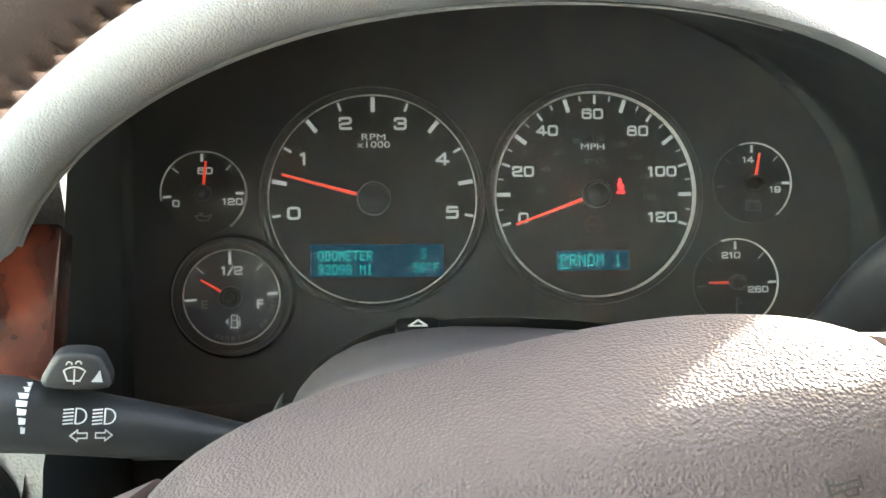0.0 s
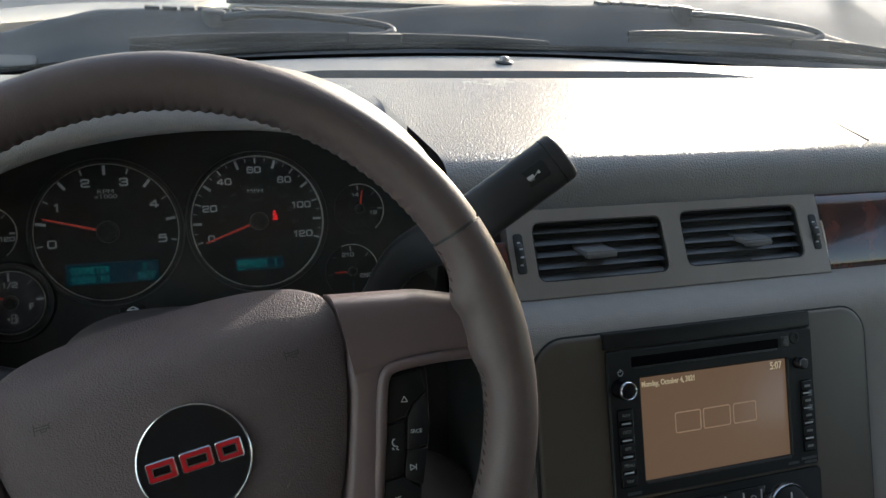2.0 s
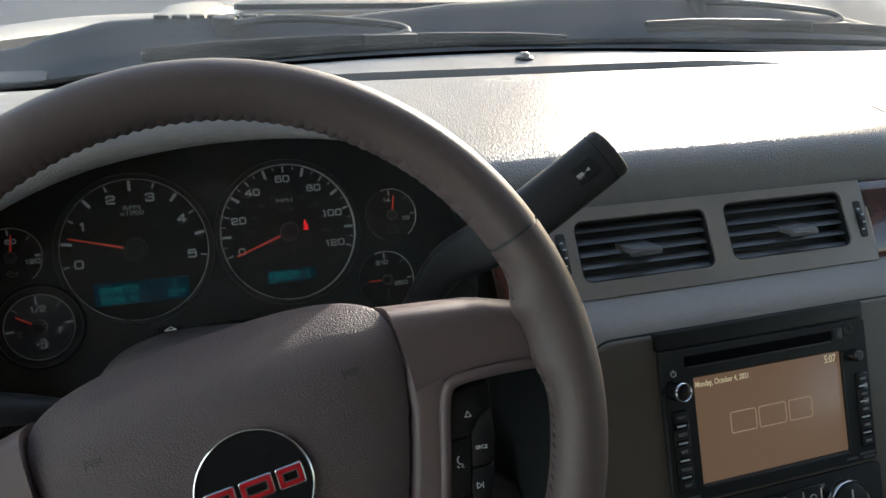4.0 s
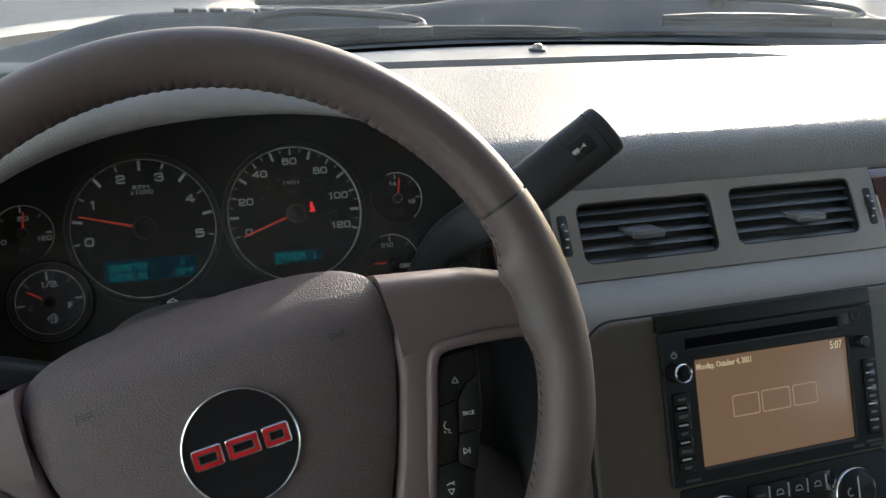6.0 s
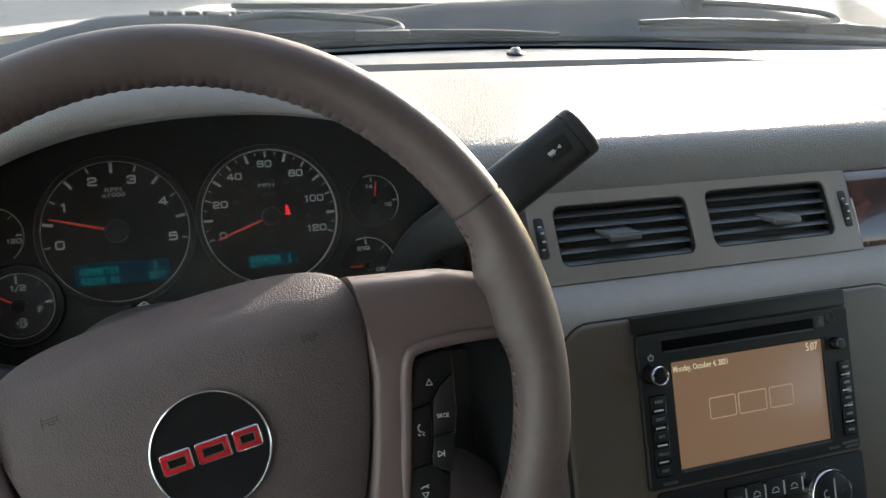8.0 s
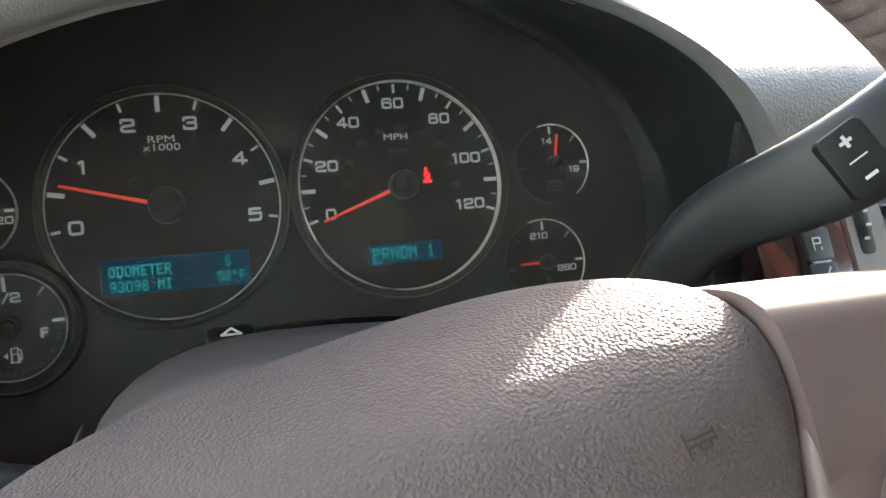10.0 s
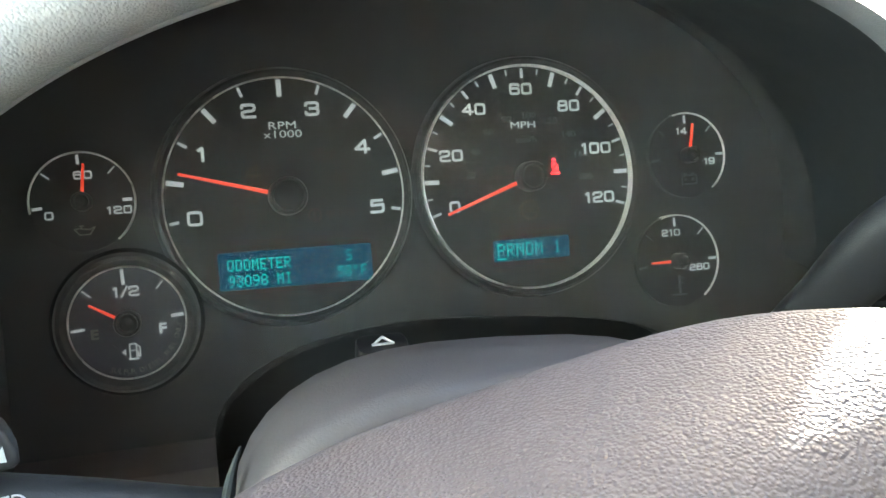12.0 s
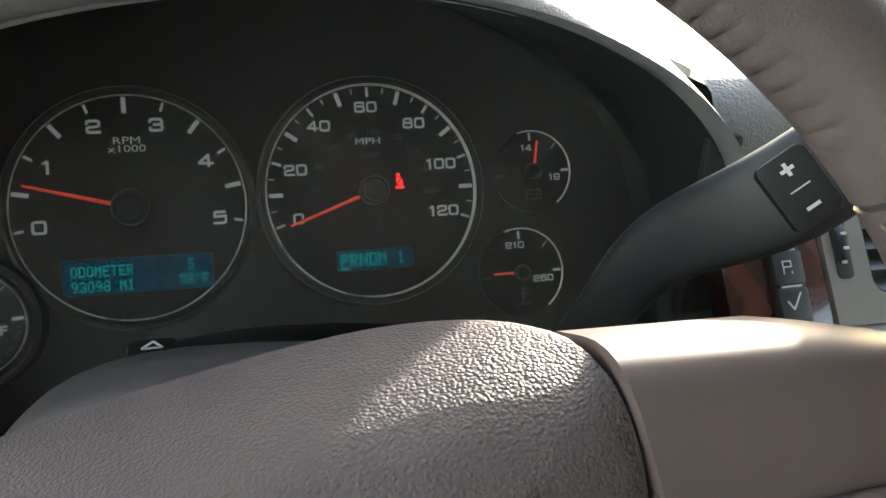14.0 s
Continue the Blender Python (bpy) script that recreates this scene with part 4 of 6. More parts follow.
def build_cluster():
    c = thing("instrument_cluster", "black instrument cluster with white numerals, red pointers and chrome-ringed gauges", "instrument cluster", CLUSTER)
    # mask plate with an arched cut for the steering column
    cut = [(p.x, p.y) for p in smooth_path([(-0.1390, -0.1375, 0), (-0.1365, -0.1170, 0), (-0.1295, -0.1005, 0), (-0.1120, -0.0870, 0), (-0.0840, -0.0777, 0), (-0.0450, -0.0738, 0), (0.0, -0.0752, 0), (0.040, -0.0798, 0), (0.0720, -0.0858, 0), (0.0920, -0.0940, 0), (0.1030, -0.1080, 0), (0.1080, -0.1375, 0)], 5)]
    arch = []
    for k in range(33):
        ang = radians(-8 + 196 * k / 32)
        ct, st = math.cos(ang), math.sin(ang)
        arch.append((-0.0193 + (0.2120 if ct > 0 else 0.2270) * math.copysign(abs(ct) ** 0.95, ct), -0.020 + 0.122 * math.copysign(abs(st) ** 0.95, st)))
    mask = cut + [(0.170, -0.1375), (0.188, -0.10)] + arch + [(-0.250, -0.10), (-0.245, -0.1375)]
    part("mask_plate", prism(mask, -0.012, -0.0035, 0.001), "face", c, "charcoal mask plate around the dials")
    part("mask_back", slab(-0.235, 0.185, -0.150, 0.02, -0.042, -0.038, 0.004, 0.001), "black_soft", c)
    lens = [(x * 0.992, y * 0.985) for x, y in mask]
    part("clear_lens", prism(lens, 0.0195, 0.0203), "lens", c, "dusty clear plastic lens over the dials", smooth=0)
    # tachometer
    t = dial("tachometer", c, -0.0953, -0.0099, 0.0543, 0.0, "dial", "black rev counter dial marked 0 to 5")
    for k in range(11):
        v = 0.5 * k
        a = 90 - (v - 2.5) * 40.0
        big = k % 2 == 1
        part("tick", tick(0, 0, 0.0458 if big else 0.0491, 0.0535, a, 0.0022 if big else 0.0013, 0.0006), "numeral", t, smooth=0)
    for v in range(6):
        x, y = pol(0, 0, 0.0422, 90 - (v - 2.5) * 40.0)
        part("numeral", wide_digits(str(v), 0.0068, 0.0070, x, y, 0.0008), "numeral", t, smooth=0)
    part("caption", lettering("RPM", 0.0049, 0.0003, 0.0324, 0.0008, 1.45), "numeral", t, smooth=0)
    part("caption", lettering("x1000", 0.0049, 0.0003, 0.0284, 0.0008, 1.45), "numeral", t, smooth=0)
    needle(t, 165.0, 0.0092, 0.0490, 0.0019, 0.0035, 0.0088)
    lcd = part("message_display", slab(-0.0330, 0.0372, -0.0412, -0.0240, 0.0003, 0.0008, 0.001, 0.0002), "lcd", t, "dark blue lit message display", at=pose(0, 0, 0, 0, 0, -0.5))
    for line, x, y in (("ODOMETER", -0.0290, -0.0299), ("93098 MI", -0.0290, -0.0372), ("S", 0.0250, -0.0288), ("58\u00b0F", 0.0208, -0.0362)):
        part("display_line", dot_text(line, 0.00365, 0.0052, x, y, 0.0009), "lcd_text", lcd, "teal lit dot-matrix characters", smooth=0)
    part("telltale", icon_oil(0.018, 0.018, 0.0055), "icon_off_red", t, smooth=0)
    part("telltale", join(stroke(arc(0.012, -0.0095, 0.0028, 0, 360, 16), 0.0007, 0.0008), stroke([(0.012, -0.008), (0.012, -0.011)], 0.0007, 0.0008), lettering("BRAKE", 0.0042, 0.024, -0.0095, 0.0008, 1.1)), "icon_off_red", t, smooth=0)
    part("telltale", icon_pump(-0.015, 0.0015, 0.003), "icon_off_amber", t, smooth=0)
    part("telltale", join(stroke([(-0.018, 0.0105), (-0.011, 0.0105)], 0.001, 0.0008), stroke([(-0.017, 0.012), (-0.0125, 0.015), (-0.0125, 0.0125)], 0.001, 0.0008)), "icon_off_amber", t, smooth=0)
    # speedometer
    s = dial("speedometer", c, 0.0250, -0.0078, 0.0550, 0.0, "dial", "black speedometer dial marked 0 to 120", sunk=0.003)
    for k in range(25):
        v = 5 * k
        a = 90 - (v - 60) * 1.80
        if v % 20 == 10:
            r0, w = 0.0468, 0.0021
        elif v % 10 == 0:
            r0, w = 0.0492, 0.0013
        else:
            r0, w = 0.0512, 0.0008
        part("tick", tick(0, 0, r0, 0.0540, a, w, 0.0006), "numeral", s, smooth=0)
    for v in (0, 20, 40, 60, 80, 100, 120):
        x, y = pol(0, 0, 0.0438 if v == 60 else 0.0428 if v in (40, 80) else 0.0405, 90 - (v - 60) * 1.80)
        part("numeral", wide_digits(str(v), 0.0058, 0.0056, x - 0.0012, y, 0.0008), "numeral", s, smooth=0)
    for v in range(20, 200, 20):
        x, y = pol(0, 0, 0.0305, 90 - (v * 0.6214 - 60) * 1.80)
        part("small_numeral", lettering(str(v), 0.0046, x, y, 0.0007, 1.2), "dim", s, smooth=0)
    part("caption", lettering("MPH", 0.0048, -0.0012, 0.0258, 0.0008, 1.45), "numeral", s, smooth=0)
    part("caption", lettering("km/h", 0.0044, 0, 0.0185, 0.0008, 1.3), "dim", s, smooth=0)
    needle(s, 200.0, 0.0085, 0.0470, 0.0019, 0.0035, 0.0075)
    lcd = part("gear_display", slab(-0.0215, 0.0190, -0.0412, -0.0305, 0.0003, 0.0008, 0.001, 0.0002), "lcd", s, "dark teal lit gear display")
    part("display_line", dot_text("PRNDM 1", 0.0050, 0.0066, -0.0195, -0.0356, 0.0009), "lcd_text", lcd, "teal lit dot-matrix characters", smooth=0)
    part("display_line", stroke([(-0.0198, -0.0399), (-0.0155, -0.0399)], 0.0007, 0.0009), "lcd_text", lcd, smooth=0)
    part("seat_belt_lamp", icon_belt(0, 0, 0.0031), "lamp_red", s, "lit red seat belt warning lamp", smooth=0, at=Matrix.Translation((0.0142, 0.0042, 0.0006)))
    part("telltale", icon_battery(-0.0135, 0.003, 0.0045), "icon_off_red", s, smooth=0)
    part("telltale", join(stroke(arc(-0.001, -0.0165, 0.0045, 0, 360, 20), 0.001, 0.0008), lettering("ABS", 0.0035, -0.001, -0.0165, 0.0008)), "icon_off_amber", s, smooth=0)
    # fuel gauge on its raised pod
    f = dial("fuel_gauge", c, -0.1682, -0.0600, 0.0238, 0.007, "dial_grey", "grey fuel gauge dial on a raised black pod", cone=0.0060)
    part("pod", lathe([(0.0325, -0.010), (0.032, 0.004), (0.030, 0.0065), (0.0258, 0.0062), (0.0245, 0.003)], 72), "frit", f, "black raised pod ring")
    up = Matrix.Translation((0, 0, 0.007))
    for a, w, r0 in ((184, 0.0011, 0.0175), (139, 0.0006, 0.0185), (92, 0.0014, 0.0165), (47, 0.0006, 0.0185), (4, 0.0015, 0.0180)):
        part("tick", moved(tick(0, 0, r0, 0.0232, a, w, 0.0006), up), "numeral", f, smooth=0)
    half = join(wide_digits("1", 0.0046, 0.0044, -0.0040, 0.0135, 0.0008), stroke([(-0.0017, 0.0112), (0.0009, 0.0158)], 0.0008, 0.0008), wide_digits("2", 0.0046, 0.0044, 0.0035, 0.0135, 0.0008))
    part("numeral", moved(half, up), "numeral", f, smooth=0)
    for sx, x, y, sz in (("E", -0.0138, -0.0040, 0.0058), ("F", 0.0140, -0.0040, 0.0062)):
        part("numeral", moved(lettering(sx, sz, x, y, 0.0008, 1.2, 0.0002), up), "legend" if sx == "E" else "numeral", f, smooth=0)
    part("pump_symbol", moved(icon_pump(0.0015, -0.0125, 0.0032), up), "numeral", f, smooth=0)
    words = "SULFUR DIESEL FUEL ONLY"
    piece = []
    for k, ch in enumerate(words):
        a = -112 + 105 * k / (len(words) - 1)
        if ch != " ":
            piece.append(lettering(ch, 0.0031, *pol(0, 0, 0.0212, a), 0.0008, 1.0, 0.0, 'CENTER', a + 90))
    part("lettering", moved(join(*piece), up), "legend", f, smooth=0)
    needle(f, 149, 0.0050, 0.0175, 0.0014, 0.0095, 0.0056)
    # small gauges
    for name, cx, cy, r, a_n, nums, lab, ic in (
            ("oil_gauge", -0.1829, -0.0066, 0.0215, 84, (("0", -0.0138, -0.0052), ("60", 0.0010, 0.0116), ("120", 0.0146, -0.0044)), "black oil pressure gauge dial", icon_oil),
            ("volt_gauge", 0.1132, -0.0020, 0.0220, 80, (("14", -0.0030, 0.0128), ("19", 0.0124, -0.0036)), "black voltmeter dial", icon_battery),
            ("temperature_gauge", 0.1033, -0.0566, 0.0238, 180, (("210", -0.0032, 0.0150), ("260", 0.0122, -0.0040)), "black coolant temperature gauge dial", None)):
        g = dial(name, c, cx, cy, r, 0.0, "dial", lab, ring=False)
        part("chrome_ring", lathe([(r - 0.0003, -0.001), (r - 0.0003, 0.001), (r + 0.0002, 0.0012), (r + 0.0005, 0.0008), (r + 0.0005, -0.003)], 48, -52, 110 if cx > 0 else 190), "ring_silver", g, "thin silver arc")
        for a, w in ((186, 0.0012), (140, 0.0006), (92, 0.0012), (46, 0.0006), (0, 0.0014)):
            part("tick", tick(0, 0, r * 0.76, r * 0.95, a, w, 0.0006), "numeral" if not (cx > 0 and a > 120) else "dim", g, smooth=0)
        for tx, x, y in nums:
            part("numeral", wide_digits(tx, 0.0036, 0.0036, x, y, 0.0008), "numeral", g, smooth=0)
        if ic:
            part("symbol", ic(0, -0.0125, 0.0042), "legend" if cx < 0 else "dim", g, smooth=0)
        else:
            part("symbol", join(stroke([(0, -0.008), (0, -0.0165)], 0.0012, 0.0008), stroke([(0, -0.009), (0.0025, -0.009)], 0.0007, 0.0008), stroke([(0, -0.0115), (0.0025, -0.0115)], 0.0007, 0.0008), stroke([(-0.004, -0.0175), (0.004, -0.0175)], 0.0008, 0.0008)), "dim", g, smooth=0)
        needle(g, a_n, 0.004 if a_n < 100 else 0.0055, 0.0165, 0.0015, 0.0025, 0.0042)
    return c


# ---- steering wheel ----
def mirror(piece):
    return [(-x, y, z) for x, y, z in piece[0]], [tuple(reversed(f)) for f in piece[1]]


RIM_R, RIM_A, RIM_B = 0.1780, 0.0150, 0.0165


def flare(deg):
    """How far the leather reaches in over the spokes."""
    e = 0.0
    for mid in (0.0, 180.0):
        d = (deg - mid + 180) % 360 - 180
        d = d if mid == 0.0 else -d
        for peak, size, spread in ((7.5, 0.0070, 4.0), (-3.0, 0.0052, 4.2), (2.2, 0.0048, 6.0)):
            e += (size * math.exp(-((d - peak) / spread) ** 2)) ** 3
    return e ** (1 / 3)


def pucker(deg):
    """How far the stitched inner edge bulges between two stitches."""
    k = min(1.0, max(0.0, (min(deg, 180 - deg) - 22) / 4))
    return k * (0.0022 * abs(math.sin(math.pi * deg / 2.05)) ** 0.7 - 0.0012)


def rim_section(a0, a1, grow=0.0, n=60):
    rows = []
    for k in range(n + 1):
        deg = a0 + (a1 - a0) * k / n
        a, e, row = radians(deg), flare(deg), []
        for q in range(20):
            c = math.cos(radians(q * 18))
            r = RIM_R + (RIM_A + grow) * c - e * max(0.0, -c) ** 2.5 - pucker(deg) * max(0.0, -c) ** 40
            row.append((r * math.cos(a), r * math.sin(a), (RIM_B + grow) * math.sin(radians(q * 18))))
        rows.append(row)
    return skin(rows, True, True, True)


def build_wheel():
    w = thing("steering_wheel", "taupe leather-wrapped steering wheel turned slightly, with painted spokes and airbag cover", "steering wheel", WHEEL)
    part("rim_upper", rim_section(19.8, 160.2, 0.0, 548), "leather", w, "smooth taupe leather rim")
    part("rim_lower", rim_section(160.8, 379.2, 0.0002, 260), "leather", w, "smooth taupe leather rim")
    for a in (19.5, 160.5):
        part("rim_seam", rim_section(a - 0.35, a + 0.35, -0.0008, 3), "charcoal", w, "dark seam between leather pieces")
    # stitches along the inner edge
    piece = []
    for a0, a1 in ((-58, -4.5), (9.5, 19), (161, 170.5), (184.5, 238)):
        for i in range(int((a1 - a0) / 1.9)):
            a, pts = a0 + 1.9 * i, []
            for q in range(5):
                z = 0.0036 - 0.0010 * q
                d = a + 0.30 * q
                r = RIM_R - (RIM_A + flare(d)) * (1 - (z / RIM_B) ** 2) ** 0.5 + 0.0003 - 0.0001 * q * (4 - q)
                pts.append((*pol(0, 0, r, d), z))
            piece.append(sweep(pts, [0.0003, 0.0007, 0.0009, 0.0007, 0.0003], 6))
    tagged(part("stitching", join(*piece), "thread", w, "dark thread along the stitched inner edge"), kind="stuff")
    # airbag cover: a pillow whose upper edge rolls away from the driver
    half = [(0, 0.0573), (0.025, 0.0570), (0.048, 0.0556), (0.068, 0.0524), (0.082, 0.0472), (0.0898, 0.0395), (0.0915, 0.020), (0.0885, -0.001), (0.0825, -0.024), (0.0755, -0.046), (0.064, -0.074), (0.048, -0.096), (0.025, -0.107), (0, -0.110)]
    out = [(x, y + 0.010 * x * max(0.0, y / 0.057)) for x, y in half + [(-x, y) for x, y in half[-2:0:-1]]]
    out = smooth_outline(out, 3)
    cy = -0.018
    rows = []
    for s in (0.02, 0.2, 0.38, 0.54, 0.68, 0.78, 0.86, 0.92, 0.96, 0.985, 1.0):
        r = []
        for x, y in out:
            top = max(0.0, min(1.0, (y + 0.005) / 0.06))
            drop = 0.010 + 0.036 * top ** 1.2
            side = max(0.0, min(1.0, (abs(x) - 0.045) / 0.045))
            side = side * side * (3 - 2 * side)
            roll = 0.0
            for (ya, za), (yb, zb) in zip(((-0.2, 0.0), (0.020, 0.0), (0.029, 0.0012), (0.0345, 0.0045), (0.0390, 0.0100), (0.0450, 0.020)), ((0.020, 0.0), (0.029, 0.0012), (0.0345, 0.0045), (0.0390, 0.0100), (0.0450, 0.020), (0.08, 0.045))):
                if ya <= y <= yb:
                    roll = za + (zb - za) * (y - ya) / (yb - ya)
            drop = drop * (1 - side) + (0.0045 + roll) * side
            drop += 0.0070 * top * max(0.0, min(1.0, (0.088 - x) / 0.060))
            dome = 0.010 * (1 - s ** 2.2) - drop * s ** (4.1 + 1.7 * top)
            r.append((x * s, cy + (y - cy) * s, dome))
        rows.append(r)
    rows.append([(x * 0.995, cy + (y - cy) * 0.995, z - 0.006) for x, y, z in rows[-1]])
    rows.append([(x * 0.985, cy + (y - cy) * 0.985, min(z, -0.064) if y > 0.030 else z - 0.004) for x, y, z in rows[-1]])
    rows.append([(x * 0.84, cy + (y - cy) * 0.80, -0.078) for x, y, z in rows[-1]])
    cover = part("airbag_cover", skin(rows, True, True, False), "pad", w, "grained taupe vinyl airbag cover", smooth=60)
    for sx in (-1, 1):
        horn = join(stroke([(-0.0058, -0.0046), (-0.0058, 0.0042)], 0.0009), stroke([(-0.0058, 0.0018), (-0.0020, 0.0012), (0.0052, 0.0014)], 0.0009), stroke([(-0.0058, -0.0012), (-0.0020, -0.0008), (0.0052, -0.0008)], 0.0009),
                    stroke([(-0.0012, -0.0008), (-0.0006, -0.0030), (0.0034, -0.0030), (0.0038, -0.0008)], 0.0008), stroke([(0.0058, -0.0018), (0.0058, 0.0026)], 0.0008))
        part("horn_symbol", horn, "emboss", cover, "embossed horn symbol", smooth=0, at=pose(0.0625 * sx, 0.0195, 0.0062, -14, 9 * sx, 0) @ Matrix.Scale(0.62, 4))
    e = part("emblem", lathe([(0.0, 0.0), (0.0262, 0.0), (0.0262, 0.0022), (0.0, 0.0024)], 64), "black_gloss", w, "round gloss black badge", at=Matrix.Translation((0.0022, -0.0172, 0.0088)) @ Matrix.Diagonal((1.04, 1.04, 1, 1)))
    part("emblem_ring", lathe([(0.0262, -0.004), (0.0262, 0.0028), (0.0267, 0.0034), (0.0273, 0.0030), (0.0277, -0.004)], 72), "chrome", e, "chrome badge ring")
    for x0, x1 in ((-0.0228, -0.0085), (-0.0068, 0.0088), (0.0105, 0.0232)):
        o = outline_round(x0, x1, -0.0050, 0.0050, 0.0014, 3)
        part("badge_bar_edge", frame_prism(o, inset(o, 0.0034), 0.0020, 0.0032, 0.0003), "chrome", e, "chrome edge of a red badge frame")
        o = inset(o, 0.0006)
        part("badge_bar", frame_prism(o, inset(o, 0.0022), 0.0030, 0.0037, 0.0003), "red_enamel", e, "red enamel badge frame")
    leg_out = [(0.0930, 0.012), (0.112, 0.010), (0.112, 0.001), (0.1095, -0.009), (0.1063, -0.020), (0.1013, -0.036), (0.0943, -0.058), (0.0883, -0.078), (0.082, -0.092), (0.058, -0.090), (0.0655, -0.077), (0.0765, -0.049), (0.0838, -0.026), (0.0885, -0.010)]
    pod_out = [(0.109, -0.0085), (0.116, -0.0068), (0.1315, -0.0095), (0.1315, -0.0182), (0.129, -0.030), (0.1235, -0.050), (0.1135, -0.0725), (0.106, -0.088), (0.086, -0.090), (0.0875, -0.078), (0.0925, -0.058), (0.0995, -0.036), (0.1045, -0.020), (0.1065, -0.012)]
    lip_path = smooth_path([(0.160, -0.0100, -0.004), (0.146, -0.0072, -0.002), (0.1307, -0.0050, -0.001), (0.1140, -0.0040, 0.0), (0.1078, -0.0075, 0.0), (0.1035, -0.0180, -0.001), (0.0982, -0.036, -0.002), (0.0912, -0.058, -0.003), (0.085, -0.078, -0.004)])
    for sx in (1, -1):
        f = (lambda p: p) if sx > 0 else mirror
        rows = []
        for k in range(15):
            x = 0.0924 + 0.0711 * k / 14
            g = (x - 0.0935) / 0.070
            yt = 0.0425 - 0.0145 * g - 0.004 * max(0.0, g - 0.72) / 0.28
            yb = -0.0045 - 0.0062 * max(0.0, (x - 0.114) / 0.046)
            bow = 0.003 * (1 - g)
            rows.append([(x, y, z + bow - 0.004) for y, z in ((yb + 0.004, -0.045), (yb, -0.020), (yb - 0.0008, -0.006), (yb + 0.0006, -0.0012), (yb + 0.004, 0.0), (0.5 * (yb + yt) - 0.006, 0.0006), (yt - 0.0150, 0.0), (yt - 0.0095, -0.0018), (yt - 0.0050, -0.0052), (yt - 0.0022, -0.0100), (yt - 0.0006, -0.0165), (yt, -0.026), (yt, -0.045), (yt - 0.004, -0.058))])
        part("spoke", f(skin(rows, True, True, True)), "spoke", w, "satin taupe painted spoke", smooth=50)
        part("spoke_lip", f(sweep(lip_path, 0.0031, 12, squash=(1, 0.9))), "spoke", w, "rolled lip round the switch pod", smooth=60)
        part("spoke_leg", f(prism(smooth_outline(leg_out, 3), -0.030, -0.0016, 0.004, 3)), "spoke", w, "satin taupe painted spoke leg", smooth=50)
        pod = part("switch_pod", f(prism(smooth_outline(pod_out, 3), -0.032, -0.006, 0.003, 3)), "switch", w, "black thumb switch pod")
        if sx > 0:
            for ol in ([(0.1090, -0.0105), (0.1285, -0.0100), (0.1283, -0.0212), (0.1195, -0.0262), (0.1135, -0.0325), (0.1018, -0.0330), (0.1060, -0.0195)], [(0.1146, -0.0335), (0.1202, -0.0276), (0.1276, -0.0240), (0.1258, -0.0400), (0.1216, -0.0512), (0.1100, -0.0500)],
                       [(0.1012, -0.0345), (0.1126, -0.0345), (0.1086, -0.0500), (0.1040, -0.0622), (0.0922, -0.0622), (0.0960, -0.0480)], [(0.1095, -0.0516), (0.1212, -0.0528), (0.1132, -0.0715), (0.1050, -0.0655), (0.1054, -0.0620)],
                       [(0.0915, -0.0638), (0.1038, -0.0638), (0.1110, -0.0735), (0.1065, -0.0860), (0.0885, -0.0880), (0.0880, -0.0780)]):
                part("button", prism(ol, -0.0062, -0.0040, 0.0007), "switch", pod)
            z = -0.0038

            def mark(x, y, *pieces):
                part("symbol", moved(join(*pieces), pose(x, y, z, 0, 0, -12)), "white", pod, smooth=0)
            mark(0.1154, -0.0230, stroke([(-0.0017, -0.0015), (0.0017, -0.0015), (0.0, 0.0015), (-0.0017, -0.0015)], 0.0004))
            mark(0.1172, -0.0420, lettering("SRCE", 0.0029, 0, 0, 0, 1.0))
            mark(0.1105, -0.0605, stroke([(-0.0018, -0.0015), (-0.0018, 0.0015), (0.0010, 0.0), (-0.0018, -0.0015)], 0.0004), stroke([(0.0015, -0.0015), (0.0015, 0.0015)], 0.0004))
            mark(0.1036, -0.0462, stroke(arc(0.0008, 0.0020, 0.0022, 120, 250, 8), 0.0007), stroke([(0.0006, 0.0), (0.0016, -0.0004), (0.0006, -0.0016), (0.0020, -0.0022)], 0.0004), stroke([(-0.0010, -0.0010), (-0.0006, -0.0018)], 0.0004), stroke([(-0.0017, -0.0008), (-0.0012, -0.0020)], 0.0004))
            mark(0.0966, -0.0755, stroke([(-0.0017, -0.0012), (0.0017, -0.0012), (0.0, -0.0040), (-0.0017, -0.0012)], 0.0004), stroke(arc(0, -0.0002, 0.0022, 35, 145, 8), 0.0006), stroke([(-0.0022, 0.0012), (0.0022, 0.0026)], 0.0004))
    part("hub_back", lathe([(0.0, -0.075), (0.045, -0.078), (0.050, -0.055), (0.052, -0.035)], 48), "black", w)
    return w


